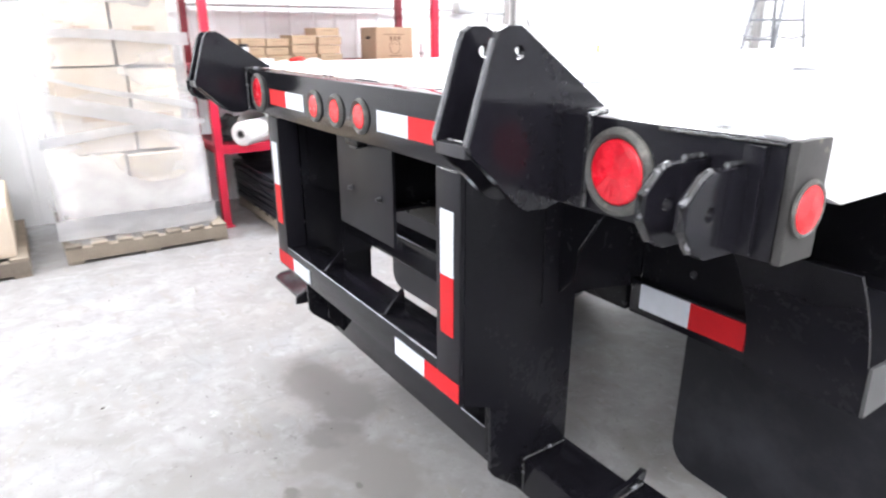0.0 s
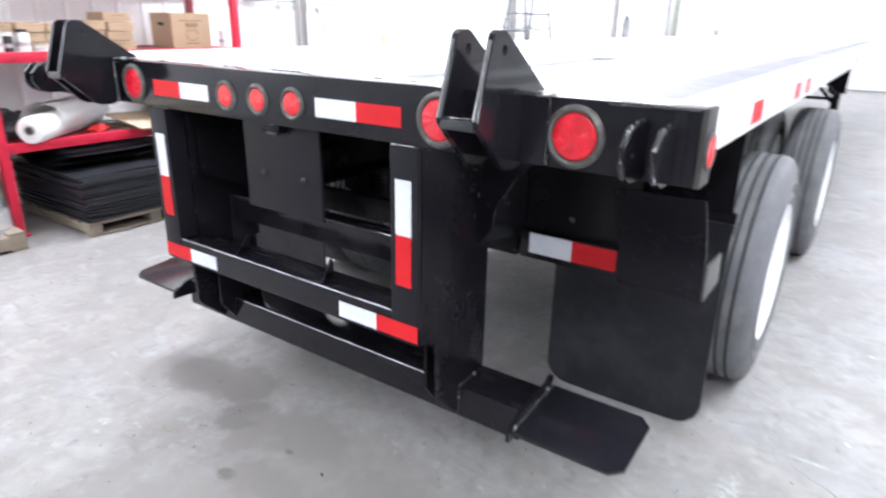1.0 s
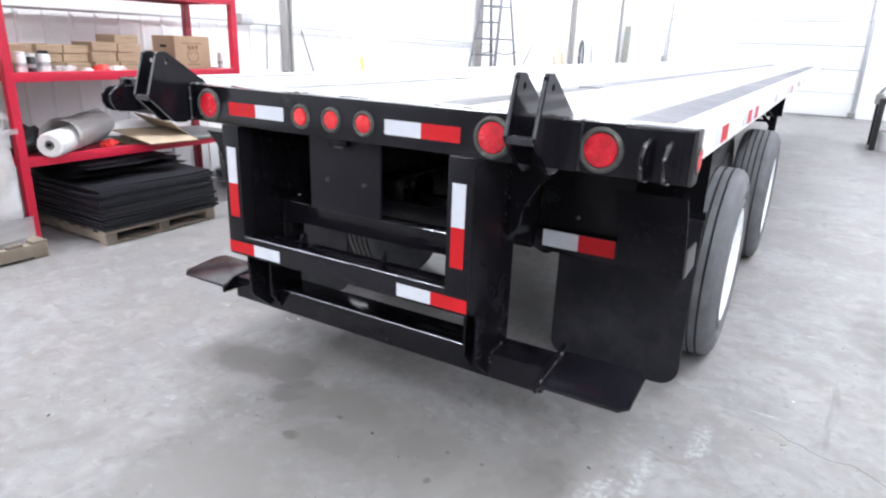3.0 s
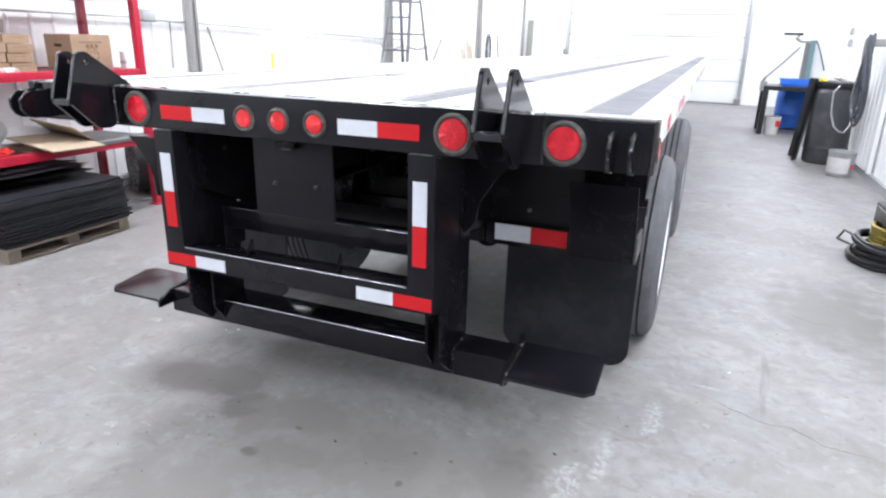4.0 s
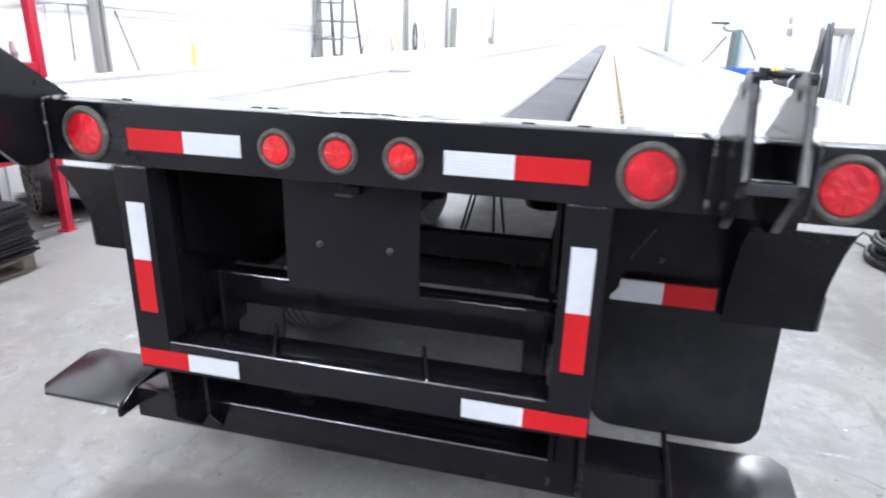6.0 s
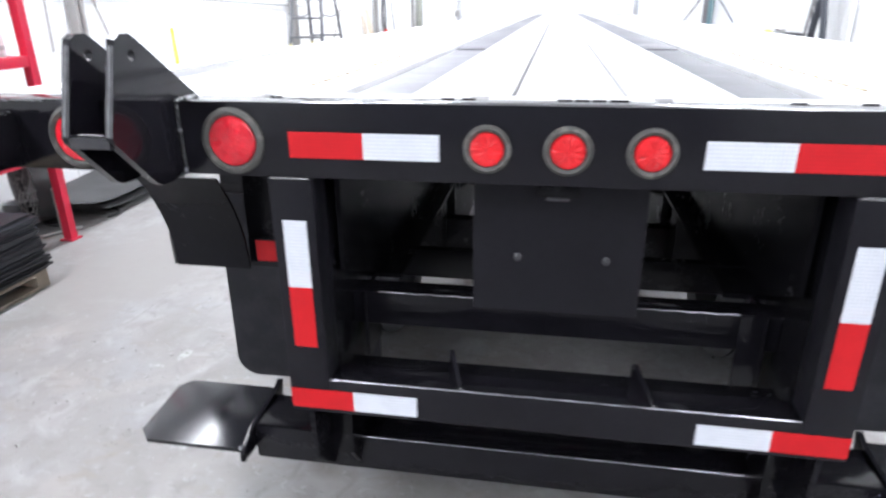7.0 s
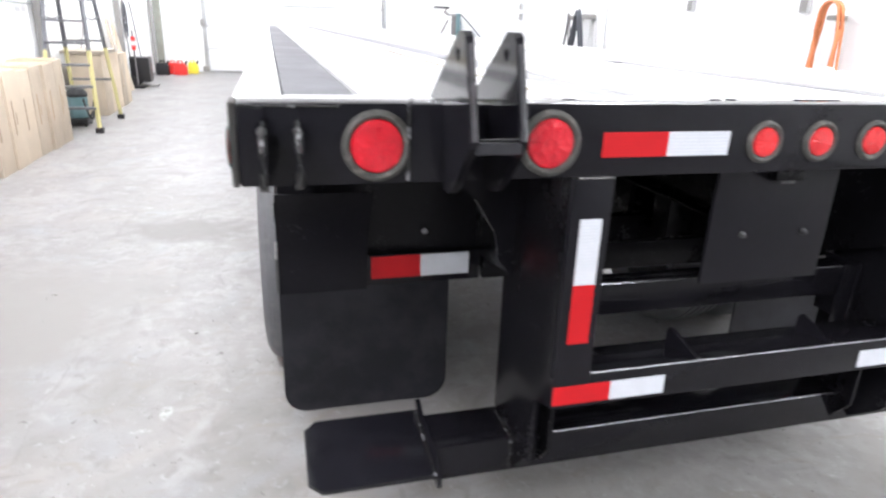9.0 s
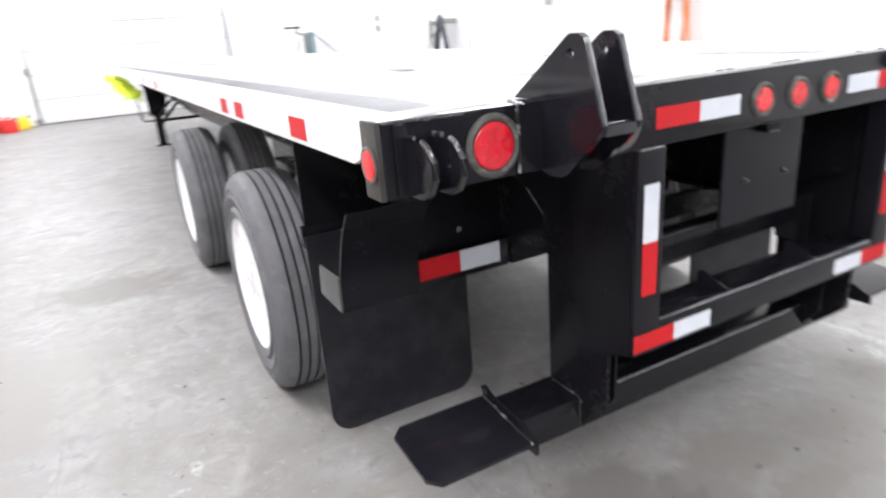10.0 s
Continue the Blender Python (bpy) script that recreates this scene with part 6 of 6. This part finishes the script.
def hanging_hose(name, x, y, z_top, drop, spread, n, r, mat, label, seed):
    """Loops of hose over a wall bracket."""
    h = thing(name, (x, y, z_top), label, "hose")
    part("bracket", B(-0.02, X1 - x - 0.004, -spread * 0.35, spread * 0.35, -0.02, 0.05, bevel=0.01), STEEL_GREY, h)
    rg = random.Random(seed)
    for k in range(n):
        d, sp, tw = drop * rg.uniform(0.85, 1.0), spread * rg.uniform(0.7, 1.05), rg.uniform(-0.04, 0.04)
        pts = []
        for a in np.linspace(0, 2 * math.pi, 33)[:-1]:
            up = (math.cos(a) + 1) / 2
            pts.append((-0.03 - 0.022 * (k % 3) + 0.02 * math.sin(2 * a), sp * math.sin(a) * (0.55 + 0.35 * (1 - up)) + tw * (1 - up), 0.06 - d * (1 - up) + 0.015 * k % 0.05))
        bm = bmesh.new()
        tube(bm, pts, r, 7, closed=True)
        part("loop", bm, mat, h)
    return h


hanging_hose("black_hose", X1 - 0.21, 7.76, 1.66, 1.16, 0.24, 4, 0.019, HOSE_BLUE, "grey-blue hoses looped over a wall bracket", 3)
hanging_hose("grey_cable_coil", X1 - 0.20, 8.10, 1.64, 0.95, 0.16, 2, 0.012, HOSE_GREY, "thin grey cable looped on the wall", 8)
orange = thing("orange_hose", (X1 - 0.10, 3.36, 1.59), "orange hose looped over a wall hook", "hose")
part("bracket", B(-0.02, 0.10, -0.05, 0.05, 0.05, 0.09, bevel=0.01), STEEL_GREY, orange)
rg = random.Random(5)
for k in range(5):
    w, drop, flare = 0.076 + 0.011 * k, rg.uniform(0.75, 0.95), 0.02 + 0.035 * (k % 4)
    pts = [(-0.02 - 0.018 * (k % 3), w * math.cos(a), 0.10 + 0.10 * math.sin(a)) for a in np.linspace(0, math.pi, 11)]
    left = [(-0.02 - 0.018 * (k % 3) + 0.01 * math.sin(j), -w - flare * j / 8 + 0.006 * math.sin(2 * j + k), 0.09 - drop * j / 8) for j in range(1, 9)]
    right = [(-0.02 - 0.018 * (k % 3) + 0.01 * math.cos(j), w + 0.02 * math.sin(j * 0.6 + k), 0.09 - drop * j / 8) for j in range(8, 0, -1)]
    bm = bmesh.new()
    tube(bm, right + pts + left, 0.0115, 7, closed=True)
    part("loop", bm, HOSE_ORANGE, orange)
for y, z in ((10.6, 1.86), (10.6, 1.68), (3.75, 1.76), (5.40, 1.79)):
    sock = thing("wall_socket", (X1 - 0.03, y, z), "small grey wall socket box", "socket", "wall sockets")
    part("body", B(-0.03, 0.006, -0.045, 0.045, -0.06, 0.06, bevel=0.006), GALV, sock)
    part("cover", B(-0.036, -0.031, -0.04, 0.04, -0.05, 0.05), STEEL_GREY, sock)

# machine with coiled hoses on the floor
vac = thing("hose_machine", (2.98, 3.82, 0), "black shop machine with coiled hoses on the floor", "machine")
part("body", B(-0.20, 0.22, -0.22, 0.24, 0.06, 0.42, bevel=0.03), PLASTIC_BLACK, vac)
part("panel", B(-0.212, -0.201, -0.16, 0.16, 0.30, 0.40, bevel=0.004), HOSE_GREY, vac)
bm = bmesh.new()
tube(bm, [(-0.12, -0.2, 0.42), (-0.12, -0.15, 0.60), (-0.12, 0.15, 0.60), (-0.12, 0.2, 0.42)], 0.014, 8)
part("handle", bm, STEEL_GREY, vac)
rg = random.Random(6)
for k in range(7):
    bm = bmesh.new()
    rad = 0.30 + rg.uniform(-0.05, 0.06)
    tube(bm, [(-0.04 + rad * math.cos(a), -0.08 + rad * 1.05 * math.sin(a), 0.02 + 0.026 * k + 0.012 * math.sin(3 * a + k)) for a in np.linspace(0, 2 * math.pi, 37)[:-1]], 0.020, 7, closed=True)
    part("coil", bm, HOSE_BLACK, vac)
for k in range(6):
    bm = bmesh.new()
    rad = 0.24 + 0.01 * (k % 2)
    tube(bm, [(0.0 + rad * math.cos(a), -0.05 + rad * math.sin(a), 0.12 + 0.030 * k) for a in np.linspace(0, 2 * math.pi, 33)[:-1]], 0.016, 7, closed=True)
    part("yellow_coil", bm, DULL_YELLOW, vac, "yellow coiled air line")
bm = bmesh.new()
tube(bm, [(-0.30, -0.10, 0.16), (-0.42, 0.02, 0.20), (-0.44, 0.12, 0.10), (-0.30, 0.20, 0.03), (-0.10, 0.3, 0.02)], 0.010, 6)
part("cable", bm, HOSE_GREY, vac)

# grit and crumbs lying on the concrete
rg = random.Random(11)
bm = bmesh.new()
for k in range(90):
    x, y = rg.uniform(-2.6, 2.4), rg.uniform(-1.2, 2.6)
    r = rg.choice((0.002, 0.0025, 0.003, 0.005))
    m = Matrix.Translation((x, y, r * 0.35)) @ Matrix.Rotation(rg.uniform(0, 6), 4, "Z") @ Matrix.Diagonal((r * rg.uniform(0.8, 2.6), r, r * 0.5, 1))
    bmesh.ops.create_icosphere(bm, subdivisions=1, radius=1.0, matrix=m)
tagged(part("floor_debris", bm, GRIT), "scattered dark grit and crumbs on the concrete", "debris", kind="stuff")
bm = bmesh.new()
for x, y in ((-0.90, 0.61), (-0.84, 0.64), (-0.10, 0.70), (1.05, -0.25), (1.7, 1.3)):
    r = rg.uniform(0.004, 0.007)
    m = Matrix.Translation((x, y, r * 0.4)) @ Matrix.Diagonal((r * 1.6, r, r * 0.6, 1))
    bmesh.ops.create_icosphere(bm, subdivisions=1, radius=1.0, matrix=m)
tagged(part("floor_crumbs", bm, PLASTIC_WHITE), "small white crumbs on the concrete", "debris", kind="stuff")


def floor_crack(points, width, seed):
    """A hairline crack wandering from point to point over the slab."""
    rc = random.Random(seed)
    line = []
    for (x0, y0), (x1, y1) in zip(points, points[1:]):
        n = max(4, int(math.hypot(x1 - x0, y1 - y0) / 0.03))
        for k in range(n):
            u = k / n
            line.append((x0 + (x1 - x0) * u + rc.uniform(-0.008, 0.008), y0 + (y1 - y0) * u + rc.uniform(-0.008, 0.008)))
    line.append(points[-1])
    bm = bmesh.new()
    rows = []
    for i, (x, y) in enumerate(line):
        w = width * (0.25 + 0.75 * abs(noise.noise(Vector((i * 0.21, seed, 0.0))))) * min(1.0, 4 * i / len(line), 4 * (len(line) - i) / len(line))
        rows.append([bm.verts.new((x, y - w, 0.0008)), bm.verts.new((x + 0.4 * w, y + w, 0.0008))])
    for one, two in zip(rows, rows[1:]):
        bm.faces.new((one[0], two[0], two[1], one[1]))
    return part("crack", bm, CRACK, bpy.data.objects["floor"], "dark hairline crack in the slab", smooth=0)


floor_crack([(1.5, 1.07), (1.7, 0.94), (1.83, 0.88), (1.94, 0.88), (2.06, 0.8), (2.24, 0.78)], 0.007, 3)
floor_crack([(2.02, 2.32), (2.17, 2.18), (2.29, 2.18)], 0.010, 7)
